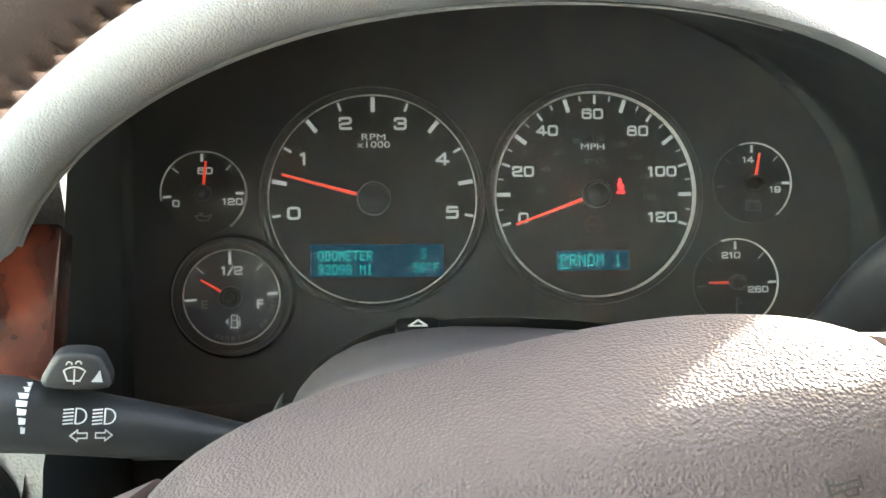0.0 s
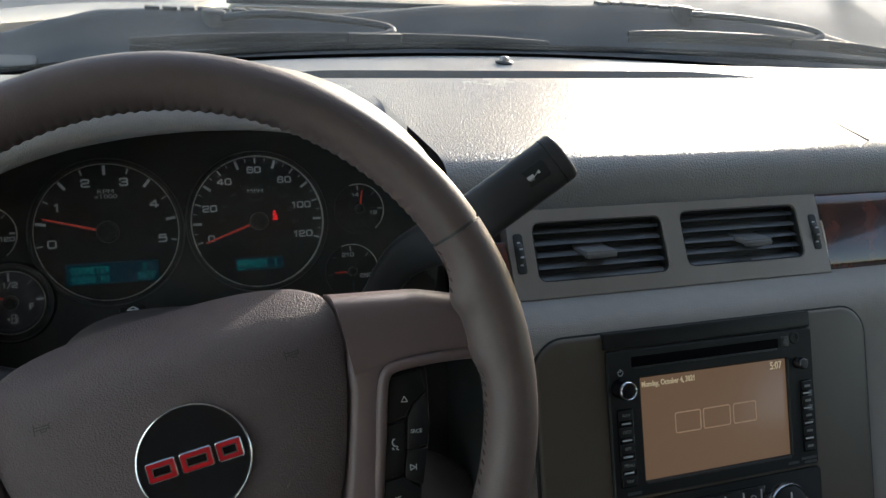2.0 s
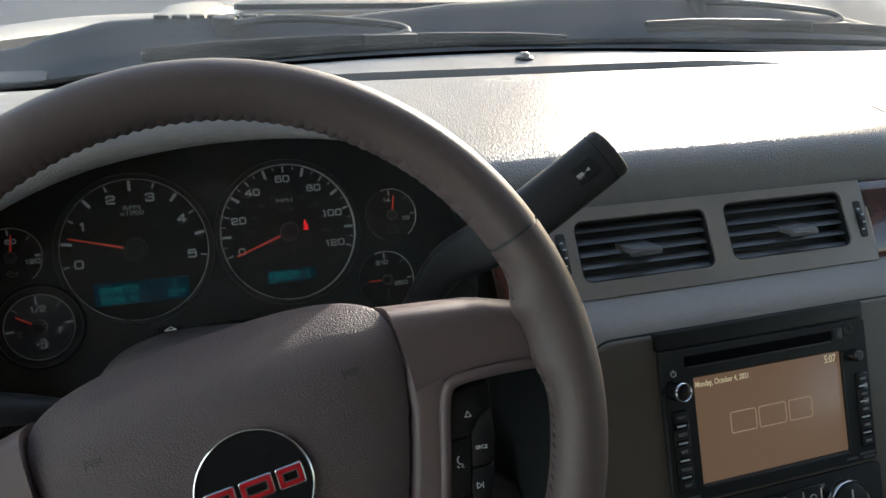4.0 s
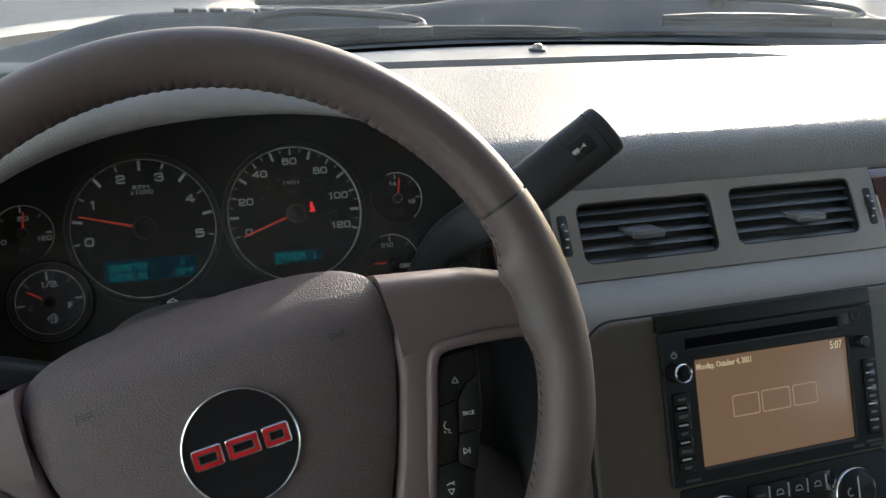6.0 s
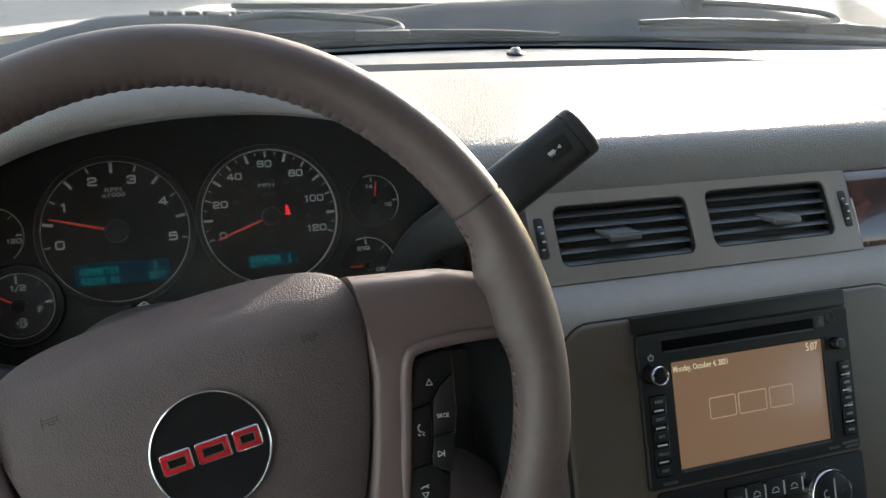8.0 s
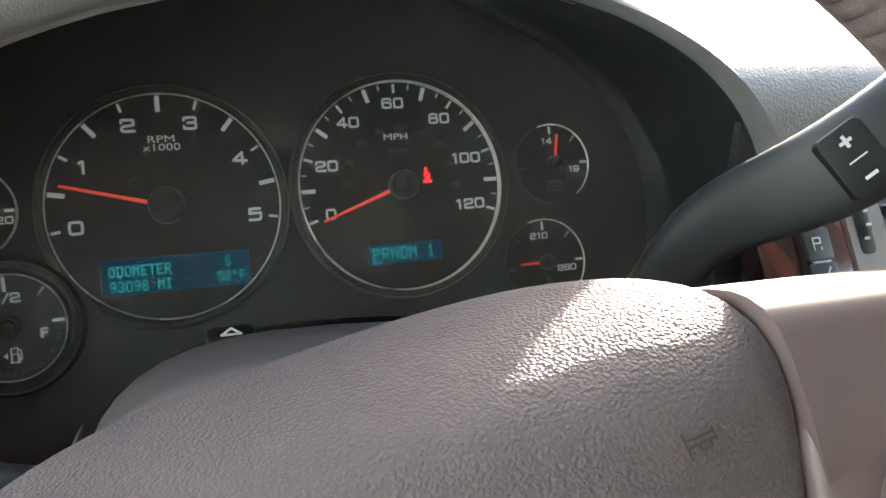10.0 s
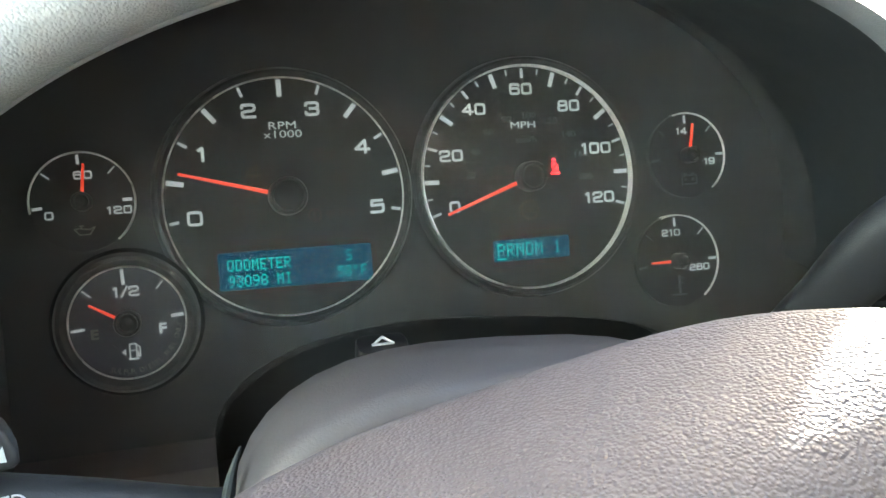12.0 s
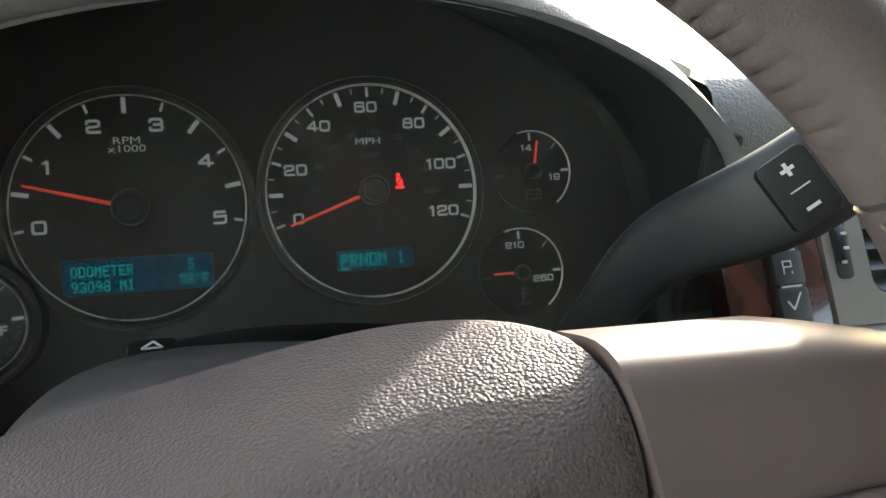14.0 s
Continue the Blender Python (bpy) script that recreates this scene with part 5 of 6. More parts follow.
# ---- steering column and its levers ----
def build_column():
    m = WHEEL @ pose(0, 0, 0, 0, 0, -13.7)
    col = thing("steering_column", "mauve-grey plastic steering column shroud", "steering column", m)

    def ring(z, a, b, bot, n=40, e=0.72):
        out = []
        for k in range(n):
            t = 2 * math.pi * k / n
            c, s = math.cos(t), math.sin(t)
            out.append((a * math.copysign(abs(c) ** e, c), (b if s > 0 else bot) * math.copysign(abs(s) ** e, s), z))
        return out
    part("shroud", skin([ring(-0.0870, 0.066, 0.036, 0.06), ring(-0.0885, 0.0745, 0.0445, 0.065), ring(-0.0905, 0.0785, 0.0492, 0.07), ring(-0.0950, 0.0800, 0.0520, 0.072), ring(-0.1010, 0.0808, 0.0530, 0.073), ring(-0.118, 0.0825, 0.0560, 0.075), ring(-0.136, 0.0840, 0.0585, 0.077), ring(-0.139, 0.0825, 0.0572, 0.077)], True, True, False), "shroud", col, smooth=50)
    part("shroud_collar", skin([ring(-0.066, 0.052, 0.026, 0.05), ring(-0.070, 0.056, 0.030, 0.055), ring(-0.088, 0.060, 0.036, 0.06)], True, True, False), "shroud", col, smooth=50)
    notch = [(-0.0790, 0.0345, -0.113), (-0.0815, 0.0270, -0.1120), (-0.0830, 0.0180, -0.1110), (-0.0835, 0.0080, -0.1105)]
    part("shroud_notch", sweep(smooth_path(notch), [0.0006 + 0.0030 * min(1.0, k / 9) for k in range(len(smooth_path(notch)))], 10, squash=(0.5, 1.0)), "black_soft", col, "dark notch in the shroud's side")
    part("column_tube", lathe([(0.040, -0.02), (0.040, -0.09)], 32), "black", col)
    part("shroud_back", skin([ring(-0.1392, 0.067, 0.050, 0.07), ring(-0.230, 0.067, 0.048, 0.07)], True), "black", col)
    return col


def build_hazard():
    m = tilted(-0.0270, 0.2950, 1.1375, 80)
    h = thing("hazard_switch", "black hazard warning switch with a white outlined triangle on the column", "switch", m)
    part("body", slab(-0.0085, 0.0085, -0.0048, 0.0046, -0.026, -0.0013, 0.003, 0.0012), "switch", h)
    part("front_lip", slab(-0.0140, 0.0140, -0.0084, -0.0060, -0.026, -0.0036, 0.001, 0.0008), "shroud", h, "mauve-grey lip before the switch")
    part("triangle", stroke([(-0.0034, -0.0017), (0.0034, -0.0017), (0.0003, 0.0018), (-0.0034, -0.0017)], 0.0008, -0.001), "white", h, "white triangle outline", smooth=0)


def build_stalk():
    s = thing("turn_signal_lever", "black turn signal and wiper lever with white printed symbols", "control lever")
    path = smooth_path([(-0.055, 0.270, 1.0975), (-0.085, 0.262, 1.1075), (-0.115, 0.254, 1.1190), (-0.160, 0.246, 1.1335), (-0.166, 0.2445, 1.1345)], 6)
    part("arm", sweep(path, [0.0058 + 0.0064 * max(0.0, min(1.0, (i - 6) / 12)) for i in range(len(path))], 24), "charcoal", s)
    part("end_cap", sweep(smooth_path([(-0.1665, 0.2445, 1.1347), (-0.182, 0.241, 1.1375), (-0.205, 0.236, 1.1415)], 4), 0.0132, 24), "black", s, "ribbed black rotary end")
    m = tilted(-0.1370, 0.2430, 1.1500, 18, 12, -9) @ Matrix.Scale(0.74, 4)
    part("wash_button", moved(prism(smooth_outline([(-0.0125, -0.006), (0.0125, -0.006), (0.011, 0.004), (0.006, 0.0085), (-0.006, 0.0085), (-0.011, 0.004)], 4), -0.016, 0.002, 0.003, 3), m), "charcoal", s, "rounded washer button")
    w = join(stroke([(-0.0052, 0.0016), (-0.0036, -0.0026), (0.0012, -0.0026), (0.0032, 0.0016)], 0.0006, 0.0021), stroke(arc(-0.001, -0.0030, 0.0062, 50, 132, 8), 0.0006, 0.0021),
             stroke([(-0.001, -0.004), (-0.001, 0.0022)], 0.0006, 0.0021), stroke(arc(-0.0032, 0.0042, 0.0011, 0, 180, 6), 0.0006, 0.0021), stroke(arc(0.0004, 0.0046, 0.0011, 0, 180, 6), 0.0006, 0.0021))
    part("washer_symbol", moved(w, m), "white", s, smooth=0)
    part("arrow_symbol", moved(prism([(0.0058, -0.0030), (0.0102, -0.0030), (0.0090, 0.0022)], 0.002, 0.0024), m), "white", s, smooth=0)
    half = Matrix.Scale(0.78, 4)
    f = tilted(-0.1362, 0.2500, 1.1292, 34, 12, -9) @ Matrix.Translation((0, 0, 0.0122)) @ half
    sym = []
    for x0 in (-0.0055, 0.0055):
        sym.append(stroke([(x0, -0.0030), (x0, 0.0030)] + arc(x0 + 0.001, 0, 0.0030, 90, -90, 8) + [(x0, -0.0030)], 0.0006))
        for k in range(5):
            y = 0.0028 - 0.0014 * k
            sym.append(stroke([(x0 - 0.0046, y - 0.0004), (x0 - 0.0010, y)], 0.0006))
    part("lamp_symbols", moved(join(*sym), f), "white", s, smooth=0)
    f = tilted(-0.1362, 0.2500, 1.1292, 2, 12, -9) @ Matrix.Translation((0, 0.0006, 0.0122)) @ half
    sym = [stroke([(-0.0085, 0.0), (-0.0058, 0.0026), (-0.0058, 0.0012), (-0.0022, 0.0012), (-0.0022, -0.0012), (-0.0058, -0.0012), (-0.0058, -0.0026), (-0.0085, 0.0)], 0.0005),
           stroke([(0.0073, 0.0), (0.0046, 0.0026), (0.0046, 0.0012), (0.0010, 0.0012), (0.0010, -0.0012), (0.0046, -0.0012), (0.0046, -0.0026), (0.0073, 0.0)], 0.0005)]
    part("turn_symbols", moved(join(*sym), f), "white", s, smooth=0)
    for k in range(7):
        wd = 0.0027 - 0.00034 * k
        g = tilted(-0.1362, 0.2500, 1.1292, 82 - 11 * k, 12, -9) @ Matrix.Translation((-0.0195, 0.0, 0.0142))
        part("speed_mark", moved(prism([(-wd, 0.0012), (wd, 0.0008), (wd * 0.9, -0.0009), (-wd * 0.9, -0.0009)], 0, 0.0004), g), "white", s, smooth=0)
    return s


def build_shifter():
    s = thing("gear_lever", "dark grey column gear lever with plus and minus switch", "gear lever")
    path = smooth_path([(0.062, 0.330, 1.058), (0.100, 0.326, 1.060), (0.131, 0.313, 1.085), (0.144, 0.298, 1.126), (0.158, 0.280, 1.166), (0.1818, 0.2446, 1.2013), (0.2293, 0.2392, 1.2385), (0.2425, 0.2386, 1.2487)], 6)
    fwd = Vector((0.43, 0.81, -0.40)).normalized()
    rows = []
    n = len(path)
    for i, p in enumerate(path):
        d = (path[min(i + 1, n - 1)] - path[max(i - 1, 0)]).normalized()
        f = i / (n - 1)
        up = fwd.cross(d).normalized() * -1
        if up.z < 0:
            up = -up
        out = d.cross(up).normalized()
        hw = 0.0115 + 0.0060 * min(1.0, max(0.0, (f - 0.45) / 0.25))
        th = 0.0088 + 0.0012 * f
        row = []
        for k in range(24):
            t = 2 * math.pi * k / 24
            c, q = math.cos(t), math.sin(t)
            row.append(p + up * hw * math.copysign(abs(c) ** 0.62, c) + out * th * math.copysign(abs(q) ** 0.7, q))
        rows.append(row)
    part("lever", skin(rows, True, True, True), "lever", s, smooth=50)
    # end cap past a fine joint
    c0, last = path[-1], rows[-1]
    d = (path[-1] - path[-2]).normalized()
    cap = [[c0 + (p - c0) * g + d * h for p in last] for g, h in ((0.94, -0.001), (0.94, 0.0008), (1.0, 0.001), (1.0, 0.0065), (0.96, 0.0085), (0.86, 0.0098))]
    part("end_cap", skin(cap, True, True, True), "lever", s, smooth=50)

    def face_frame(p):
        d = Vector((0.774, -0.109, 0.624)).normalized()
        nrm = -(fwd - d * fwd.dot(d)).normalized()
        up = nrm.cross(d).normalized()
        return Matrix(((d.x, up.x, nrm.x, p[0]), (d.y, up.y, nrm.y, p[1]), (d.z, up.z, nrm.z, p[2]), (0, 0, 0, 1)))
    m = face_frame((0.1779, 0.2373, 1.2049)) @ Matrix.Translation((0, 0, 0.0006))
    sw = part("shift_switch", moved(prism(outline_round(-0.0088, 0.0088, -0.0125, 0.0125, 0.003), -0.007, 0.0022, 0.0008), m), "black", s, "black rocker switch")
    z = 0.0023
    part("plus_symbol", moved(join(stroke([(-0.0020, 0.0070), (0.0020, 0.0070)], 0.0012, z), stroke([(0, 0.0050), (0, 0.0090)], 0.0012, z)), m), "white", sw, smooth=0)
    part("divider", moved(stroke([(-0.0034, 0.0), (0.0034, 0.0)], 0.0005, z), m), "white", sw, smooth=0)
    part("minus_symbol", moved(stroke([(-0.0021, -0.0070), (0.0021, -0.0070)], 0.0012, z), m), "white", sw, smooth=0)
    m = face_frame((0.2270, 0.2305, 1.2440)) @ Matrix.Translation((0, 0, -0.0006))
    tow = join(prism([(-0.0075, -0.0022), (0.0005, -0.0022), (0.0005, 0.0018), (-0.0075, 0.0018)], 0, 0.0004), prism([(0.0035, -0.0002), (0.0085, 0.0022), (0.0085, -0.0022)], 0, 0.0004), stroke([(0.0005, -0.0015), (0.0035, -0.0005)], 0.0006),
               stroke(arc(-0.005, -0.0030, 0.0010, 0, 360, 10), 0.0005), stroke(arc(-0.0018, -0.0030, 0.0010, 0, 360, 10), 0.0005))
    tb = part("tow_button", moved(prism(outline_round(-0.0085, 0.0100, -0.0062, 0.0062, 0.002), -0.004, 0.0004, 0.0003), m), "black", s)
    part("trailer_symbol", moved(tow, m @ pose(-0.001, 0, 0.0005) @ Matrix.Scale(0.6, 4)), "white", tb, smooth=0)
    return s


# ---- vents, wood, head unit ----
def build_vents():
    v = thing("air_vent_pair", "satin warm-grey bezel with two black louvred air vents", "air vent", VENTS)
    holes = [(-0.1605, -0.0370, -0.0215, 0.0275), (-0.0185, 0.1075, -0.0190, 0.0300)]
    # bezel built as bars so that the openings go through
    for k, (x0, x1, y0, y1) in enumerate(holes):
        xl = -0.1790 if k == 0 else -0.0277
        xr = -0.0277 if k == 0 else 0.1320
        outer = outline_round(xl, xr, -0.0345, 0.0385, 0.0001, 6)
        if k == 0:
            outer = [(-0.0277, y) if abs(px + 0.0277) < 0.001 else (px - 0.004, y) for px, y in outer]
            outer[7:14] = [(-0.1680 - 0.0150 * q / 6, 0.0385 - 0.0120 * q / 6) for q in range(7)]
        inn = outline_round(x0, x1, y0, y1, 0.0075, 6)
        rim = inset(inn, -0.0006)
        bars = [[(a, b, 0.0026) for a, b in outer], [(a, b, 0.0026) for a, b in rim], [(a, b, 0.0020) for a, b in inn], [(a, b, -0.010) for a, b in inn], [(a, b, -0.010) for a, b in outer]]
        part("bezel", skin(bars + [bars[0]]), "bezel_paint", v, "satin warm-grey vent frame", smooth=30)
        lip = outline_round(x0 + 0.0001, x1 - 0.0001, y0 + 0.0001, y1 - 0.0001, 0.0075, 6)
        part("vent_lip", frame_prism(lip, inset(lip, 0.0012), -0.03, 0.0012, 0.0003), "black", v)
        part("vent_back", slab(x0 - 0.003, x1 + 0.003, y0 - 0.003, y1 + 0.003, -0.050, -0.045, 0.003, 0.0005), "black_soft", v)
        n = 5
        for j in range(n):
            yc = y0 + (y1 - y0) * (j + 0.5) / n
            sl = prism([(-0.011, -0.0006), (0.009, -0.0014), (0.0115, 0.0), (0.009, 0.0014), (-0.011, 0.0010)], x0 + 0.001, x1 - 0.001, 0.0)
            m = Matrix.Translation((0, yc + 0.003, -0.0115)) @ Matrix(((0, 0, 1, 0), (-0.55, 0.835, 0, 0), (0.835, 0.55, 0, 0), (0, 0, 0, 1)))
            part("slat", moved(sl, m), "slat", v)
        for j in range(9):
            xc = x0 + (x1 - x0) * (j + 0.5) / 9
            part("vane", slab(xc - 0.0007, xc + 0.0007, y0, y1, -0.044, -0.026, 0.0003, 0.0002), "black_soft", v)
        kx = (-0.1055, 0.0515)[k]
        yk = (0.0022, 0.0020)[k]
        tab = join(slab(-0.0138, 0.0138, -0.0024, 0.0026, -0.014, 0.0125, 0.0012, 0.0008), slab(-0.0140, 0.0140, -0.0034, 0.0012, 0.0098, 0.0138, 0.0015, 0.0009))
        part("vent_tab", moved(tab, pose(kx, yk, 0, 27, 0, 0)), "tab", v, "grey vent adjusting tab", smooth=35)
    part("bezel_base", slab(-0.1785, 0.1315, -0.0340, 0.0380, -0.0125, -0.0105, 0.002, 0.0005), "black_soft", v)
    for xc in (-0.1742, 0.1228):
        slot = part("wheel_slot", slab(xc - 0.0042, xc + 0.0042, -0.0135, 0.0195, 0.0005, 0.0031, 0.0025, 0.0003), "black_soft", v)
        wh = lathe([(0.0135, -0.0028), (0.0140, -0.0022), (0.0140, 0.0022), (0.0135, 0.0028)], 40)
        part("thumbwheel", moved(wh, Matrix.Translation((xc, 0.003, -0.0075)) @ pose(0, 0, 0, 0, 90, 0)), "charcoal", slot, "black ribbed thumbwheel")
        for q in range(4):
            a = radians(50 + 27 * q)
            part("mark", moved(slab(-0.0014, 0.0014, -0.0007, 0.0007, 0, 0.0008, 0.0003, 0.0002), Matrix.Translation((xc, 0.003 + 0.0141 * math.cos(a), -0.0075 + 0.0139 * math.sin(a)))), "white", slot, smooth=0)
    return v


def build_wood():
    w = thing("wood_trim_right", "glossy dark red burl wood dash trim beside the vents", "trim", VENTS, kind="structure")
    dome = [(-0.0345, -0.012), (-0.0345, -0.004), (-0.0335, -0.0018), (-0.026, 0.0012), (-0.014, 0.0030), (0.0, 0.0038), (0.014, 0.0036), (0.026, 0.0028), (0.0360, 0.0014), (0.0385, -0.0004), (0.0385, -0.012)]
    part("veneer", skin([[(x, y, z) for y, z in dome] for x in (0.1330, 0.20, 0.30, 0.45, 0.60, 0.78)], False, False, False), "wood", w, smooth=60)
    w = thing("wood_trim_middle", "glossy dark red burl wood trim with switch buttons", "trim", VENTS, kind="structure")
    part("veneer", prism(outline_round(-0.2345, -0.1840, -0.0345, 0.0140, 0.002, 3), -0.012, 0.0015, 0.001), "wood", w)
    b = thing("info_button_strip", "black strip of display buttons with white symbols in the wood trim", "buttons", VENTS)
    part("strip", slab(-0.2128, -0.1965, -0.0315, 0.0130, 0.0015, 0.0040, 0.002, 0.0008), "black", b)
    for k in range(3):
        y0 = -0.0305 + 0.0162 * k
        part("button", slab(-0.2120, -0.1972, y0, y0 + 0.0150, 0.0038, 0.0056, 0.0015, 0.0006), "charcoal", b)
        if k < 2:
            part("divider", slab(-0.2095, -0.1995, y0 + 0.01515, y0 + 0.0160, 0.0038, 0.0052, 0.0002, 0.0001), "white", b, smooth=0)
    z = 0.0056
    part("symbol", stroke([(-0.2085, -0.0215), (-0.2060, -0.0250), (-0.2015, -0.0180)], 0.0007, z), "white", b, smooth=0)
    part("symbol", join(stroke([(-0.2075, -0.0095), (-0.2075, -0.0040), (-0.2035, -0.0040), (-0.2035, -0.0065), (-0.2075, -0.0065)], 0.0006, z), stroke([(-0.2035, -0.0095), (-0.2035, -0.0085)], 0.0006, z)), "white", b, smooth=0)
    w = thing("wood_trim_left", "glossy dark red burl wood trim beside the gauges", "trim", VENTS, kind="structure")
    part("veneer", prism(outline_round(-0.865, -0.6020, -0.0345, 0.0275, 0.003, 4), -0.012, 0.0018, 0.0015), "wood", w)


def build_lamp_switch():
    k = thing("headlamp_switch", "round black headlamp switch knob on the lower dash", "switch", tilted(-0.1894, 0.2475, 1.09, 20))
    part("bezel", lathe([(0.0, -0.002), (0.026, -0.002), (0.0265, 0.001), (0.024, 0.003), (0.021, 0.002)], 48), "black", k)
    part("knob", lathe([(0.019, 0.0), (0.0185, 0.014), (0.017, 0.0165), (0.0, 0.0175)], 48), "charcoal", k)
    part("grip", slab(-0.003, 0.003, -0.0165, 0.0165, 0.016, 0.023, 0.002, 0.0015), "charcoal", k)


def build_radio():
    r = thing("head_unit", "black navigation head unit with a lit tan screen and knobs", "head unit", RADIO)
    part("faceplate", frame_prism(outline_round(-0.1015, 0.0985, -0.0510, 0.0655, 0.003, 6), outline_round(-0.0725, 0.0710, -0.0395, 0.0420, 0.0012, 6), 0.0, 0.0100, 0.0012), "black", r, "matt black faceplate", smooth=30)
    part("top_strip", slab(-0.1030, 0.0975, 0.0662, 0.0795, -0.004, 0.0098, 0.002, 0.0010), "black", r, "plain black strip over the faceplate")
    part("slot_recess", slab(-0.080, 0.0625, 0.0515, 0.0595, 0.0085, 0.0102, 0.001, 0.0001), "frit", r, "dark disc slot")
    part("slot_lip", slab(-0.0785, 0.0610, 0.0500, 0.0515, 0.0095, 0.0108, 0.0005, 0.0004), "charcoal", r)
    sc = part("screen", slab(-0.0730, 0.0715, -0.0400, 0.0425, 0.0, 0.0072, 0.001, 0.0003), "screen", r, "lit tan display screen")
    z = 0.0074
    part("date_text", lettering("Monday, October 4, 2021", 0.0062, -0.0705, 0.0360, z, 0.78, 0.0001, 'LEFT'), "screen_text", sc, smooth=0)
    part("time_text", lettering("5:07", 0.0088, 0.0610, 0.0365, z, 0.8, 0.0001), "screen_text", sc, smooth=0)
    for x0, x1 in ((-0.0415, -0.0165), (-0.0145, 0.0125), (0.0150, 0.0385)):
        o = outline_round(x0, x1, -0.0065, 0.0105, 0.002, 3)
        part("logo_outline", frame_prism(o, inset(o, 0.0010), z, z + 0.0002, 0.00005), "screen_line", sc, "pale outlined bar", smooth=0)
    part("screen_edge", slab(-0.0715, 0.0700, -0.0418, -0.0400, 0.0085, 0.0103, 0.0005, 0.0004), "charcoal", r)
    k = part("volume_knob", lathe([(0.0, 0.0240), (0.0050, 0.0240), (0.0068, 0.0235), (0.0072, 0.0222), (0.0076, 0.0100), (0.0092, 0.0098), (0.0094, 0.0092)], 40), "black_gloss", r, "black round volume knob", at=Matrix.Translation((-0.0920, 0.0362, 0)))
    part("knob_ring", lathe([(0.0060, 0.0238), (0.0066, 0.0246), (0.0073, 0.0238), (0.0074, 0.0225)], 40), "chrome", k, "chrome knob ring")
    k = part("tune_knob", lathe([(0.0, 0.0190), (0.0040, 0.0190), (0.0048, 0.0180), (0.0050, 0.0100), (0.0062, 0.0096)], 32), "black_gloss", r, "small black tuning knob", at=Matrix.Translation((0.0812, 0.0372, 0)))
    part("knob_cap", lathe([(0.0, 0.0196), (0.0034, 0.0194), (0.0040, 0.0188)], 28), "charcoal", k)
    part("jack", lathe([(0.0018, 0.0085), (0.0018, 0.0104), (0.0045, 0.0106), (0.0052, 0.0100)], 28), "black", r, at=Matrix.Translation((0.0795, 0.0585, 0)))
    part("lock_label", slab(0.0645, 0.0735, 0.0520, 0.0605, 0.0098, 0.0104, 0.001, 0.0002), "charcoal", r)
    part("lock_symbol", join(stroke([(0.0675, 0.0552), (0.0705, 0.0552)], 0.0012, 0.0104), stroke([(0.0678, 0.0565), (0.0690, 0.0580), (0.0702, 0.0565), (0.0678, 0.0565)], 0.0006, 0.0104)), "dim", r, smooth=0)
    part("power_symbol", join(stroke(arc(-0.0905, 0.0480, 0.0022, 120, 420, 14), 0.0005, 0.0101), stroke([(-0.0905, 0.0485), (-0.0905, 0.0510)], 0.0005, 0.0101)), "white", r, smooth=0)
    for x0, x1, ys, lights in ((-0.0960, -0.0815, (0.0150, 0.0020, -0.0110, -0.0240, -0.0365), (0.0085, -0.0045, -0.0175, -0.0300)), (0.0825, 0.0945, (0.0170, 0.0045, -0.0080, -0.0210, -0.0340), (0.0108, -0.0018, -0.0145, -0.0275))):
        xm = (x0 + x1) / 2
        strip = part("key_strip", slab(x0, x1, min(ys) - 0.0050, max(ys) + 0.0050, 0.0095, 0.0112, 0.0015, 0.0006), "black_gloss", r)
        for q, y in enumerate(ys):
            part("key", slab(x0 + 0.0008, x1 - 0.0008, y - 0.0038, y + 0.0038, 0.0110, 0.0122, 0.0008, 0.0004), "black", strip)
            if x0 < 0:
                part("key_legend", lettering(("NAV", "DEST", "RPT", "MENU", "FAV")[q], 0.0036, xm, y, 0.0123, 0.95), "legend", strip, "grey printed key legend", smooth=0)
            else:
                part("key_legend", slab(xm - 0.0030, xm + 0.0030, y - 0.0010, y + 0.0010, 0.0122, 0.0124, 0.0003, 0.0001), "legend", strip, "grey unreadable key legend", smooth=0)
        for y in lights:
            part("key_mark", slab(xm - 0.0040, xm + 0.0040, y - 0.0006, y + 0.0006, 0.0110, 0.0120, 0.0003, 0.0002), "white", strip, "bright line between keys", smooth=0)
    for x0, x1, y in ((-0.0905, -0.0775, -0.0470), (0.0660, 0.0770, -0.0465), (0.0800, 0.0960, -0.0445), (0.0830, 0.0960, -0.0478)):
        part("legend", slab(x0, x1, y - 0.0011, y + 0.0011, 0.0100, 0.0103, 0.0003, 0.0001), "dim", r, "grey unreadable legend", smooth=0)
    # climate controls below
    c = thing("climate_control", "black climate control panel with dials and push keys", "climate control", RADIO)
    part("panel", slab(-0.095, 0.1015, -0.135, -0.0535, 0.0, 0.0085, 0.004, 0.0015), "black", c)
    part("key_row", slab(-0.0370, 0.0410, -0.0765, -0.0600, 0.0083, 0.0105, 0.002, 0.0008), "black_gloss", c)
    for k in range(4):
        x = -0.0275 + 0.0180 * k
        part("key", slab(x - 0.0078, x + 0.0078, -0.0755, -0.0612, 0.0103, 0.0118, 0.0012, 0.0005), "black", c)
        part("key_mark", slab(x + 0.0084, x + 0.0094, -0.0740, -0.0630, 0.0103, 0.0116, 0.0003, 0.0002), "white", c, smooth=0)
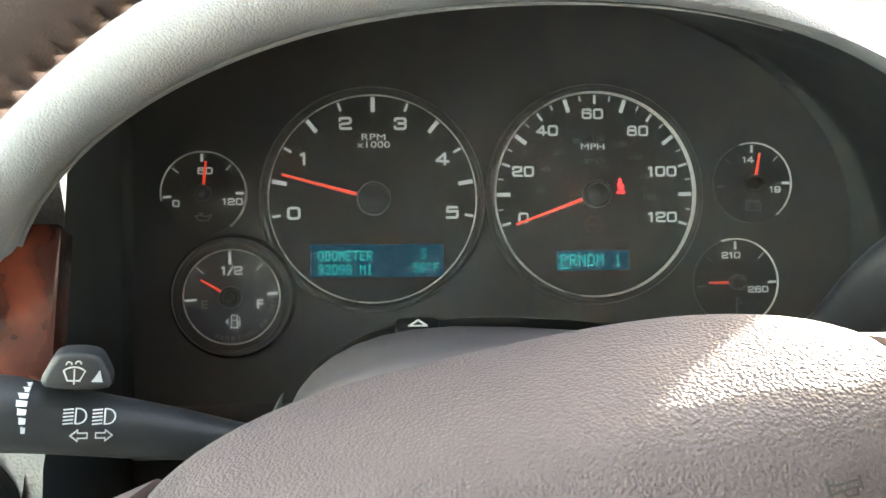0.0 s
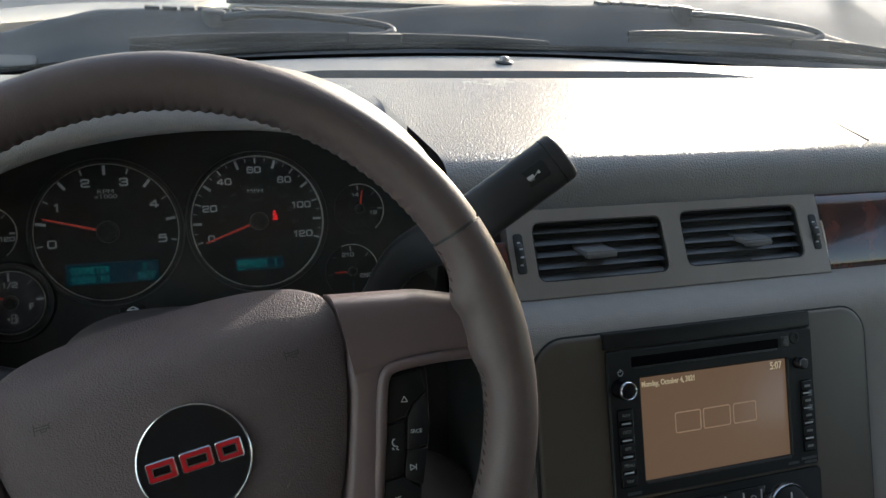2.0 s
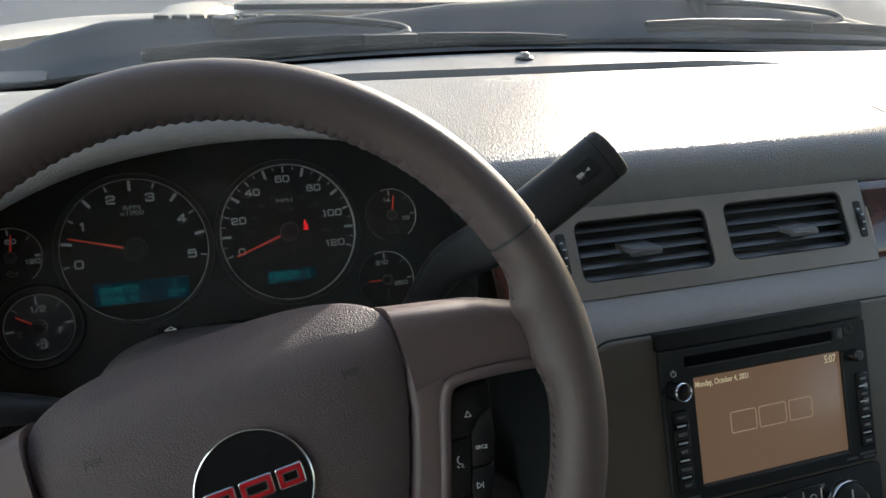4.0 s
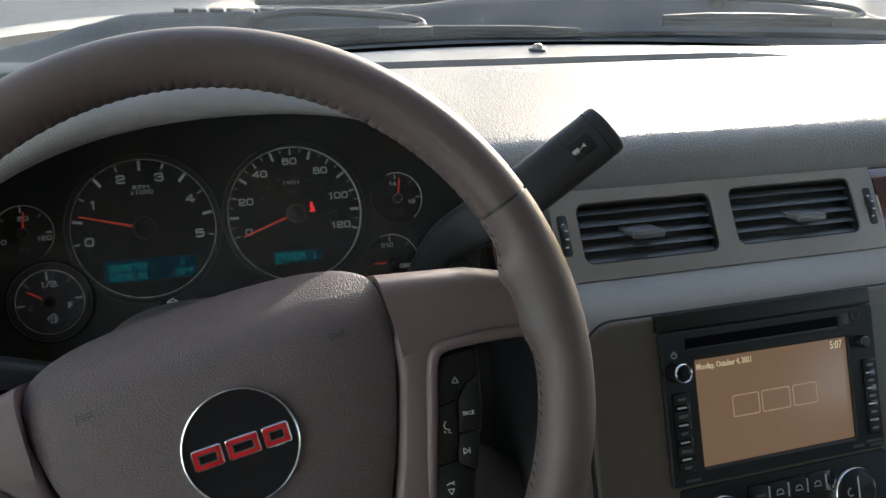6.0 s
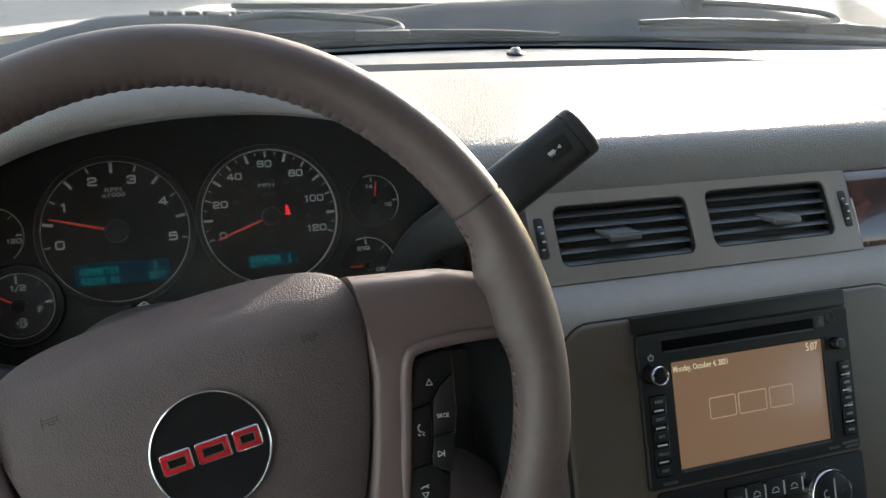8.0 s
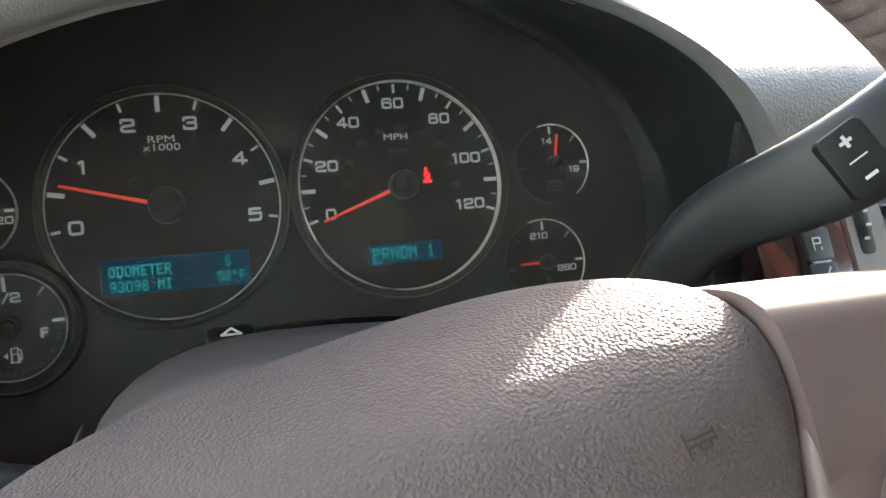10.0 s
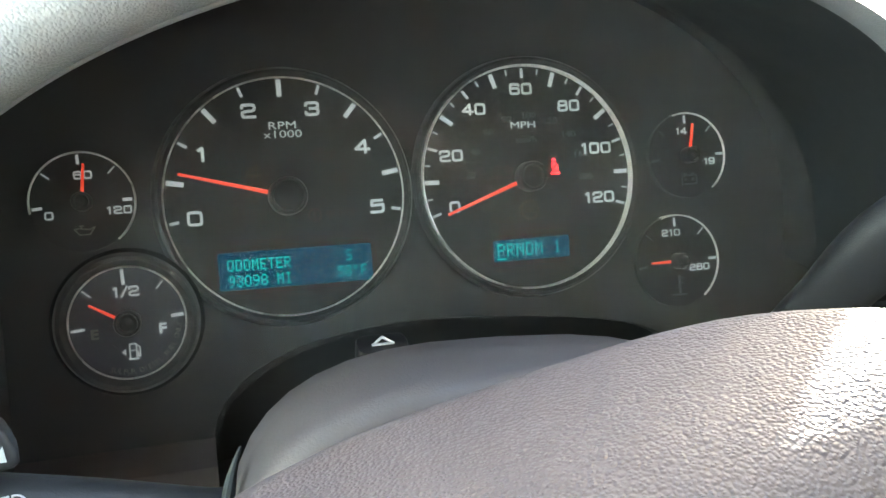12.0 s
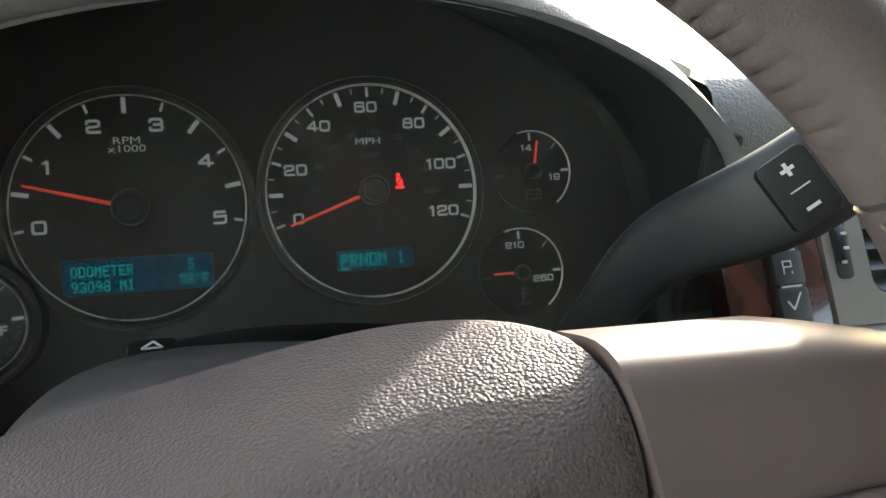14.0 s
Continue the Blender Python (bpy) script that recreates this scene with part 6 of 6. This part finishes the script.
    part("legend", slab(-0.0320, -0.0230, -0.0695, -0.0675, 0.0118, 0.0120, 0.0003, 0.0001), "dim", c, "grey unreadable legend", smooth=0)
    for x in (-0.0095, 0.0085, 0.0265):
        part("symbol", join(stroke(arc(x, -0.0695, 0.0030, 10, 170, 8), 0.0006, 0.0118), stroke([(x - 0.0035, -0.0705), (x + 0.0035, -0.0705)], 0.0006, 0.0118)), "white", c, smooth=0)
    for x in (-0.0655, 0.0585):
        d = part("dial", lathe([(0.0, 0.0200), (0.0150, 0.0198), (0.0172, 0.0185), (0.0178, 0.0160), (0.0182, 0.0085)], 48), "black", c, "round black climate dial", at=Matrix.Translation((x, -0.0800, 0)))
        part("dial_ring", lathe([(0.0178, 0.0084), (0.0180, 0.0170), (0.0190, 0.0176), (0.0198, 0.0165), (0.0200, 0.0084)], 56), "chrome", d, "chrome dial ring")
        part("dial_mark", slab(-0.0006, 0.0006, -0.0040, 0.0130, 0.0198, 0.0204, 0.0003, 0.0001), "white", d, smooth=0)
        part("dial_symbol", stroke(arc(-0.008, 0.002, 0.003, 90, 300, 8), 0.0007, 0.0200), "white", d, smooth=0)
        part("dial_symbol", join(stroke([(0.0060, 0.0020), (0.0100, 0.0020)], 0.0009, 0.0200), stroke([(0.0080, 0.0, ), (0.0080, 0.0040)], 0.0009, 0.0200)), "icon_off_red", d, smooth=0)
    return r


build_outside()
build_trees()
build_shell()
build_dashboard()
build_defroster()
build_cluster()
build_column()
build_hazard()
build_stalk()
build_shifter()
build_vents()
build_wood()
build_radio()
build_lamp_switch()
build_wheel()
build_wiper(-0.006, 1.2135, 0.525, 1.2175, 0.802, [(0.10, 0.905, 1.222), (0.17, 0.87, 1.236), (0.29, 0.842, 1.232), (0.312, 0.826, 1.226), (0.285, 0.808, 1.223)])
build_wiper(0.645, 1.2335, 1.13, 1.2140, 0.800, [(0.80, 0.905, 1.246), (0.88, 0.87, 1.2475), (0.985, 0.842, 1.240), (1.005, 0.824, 1.232), (0.97, 0.806, 1.2265)])
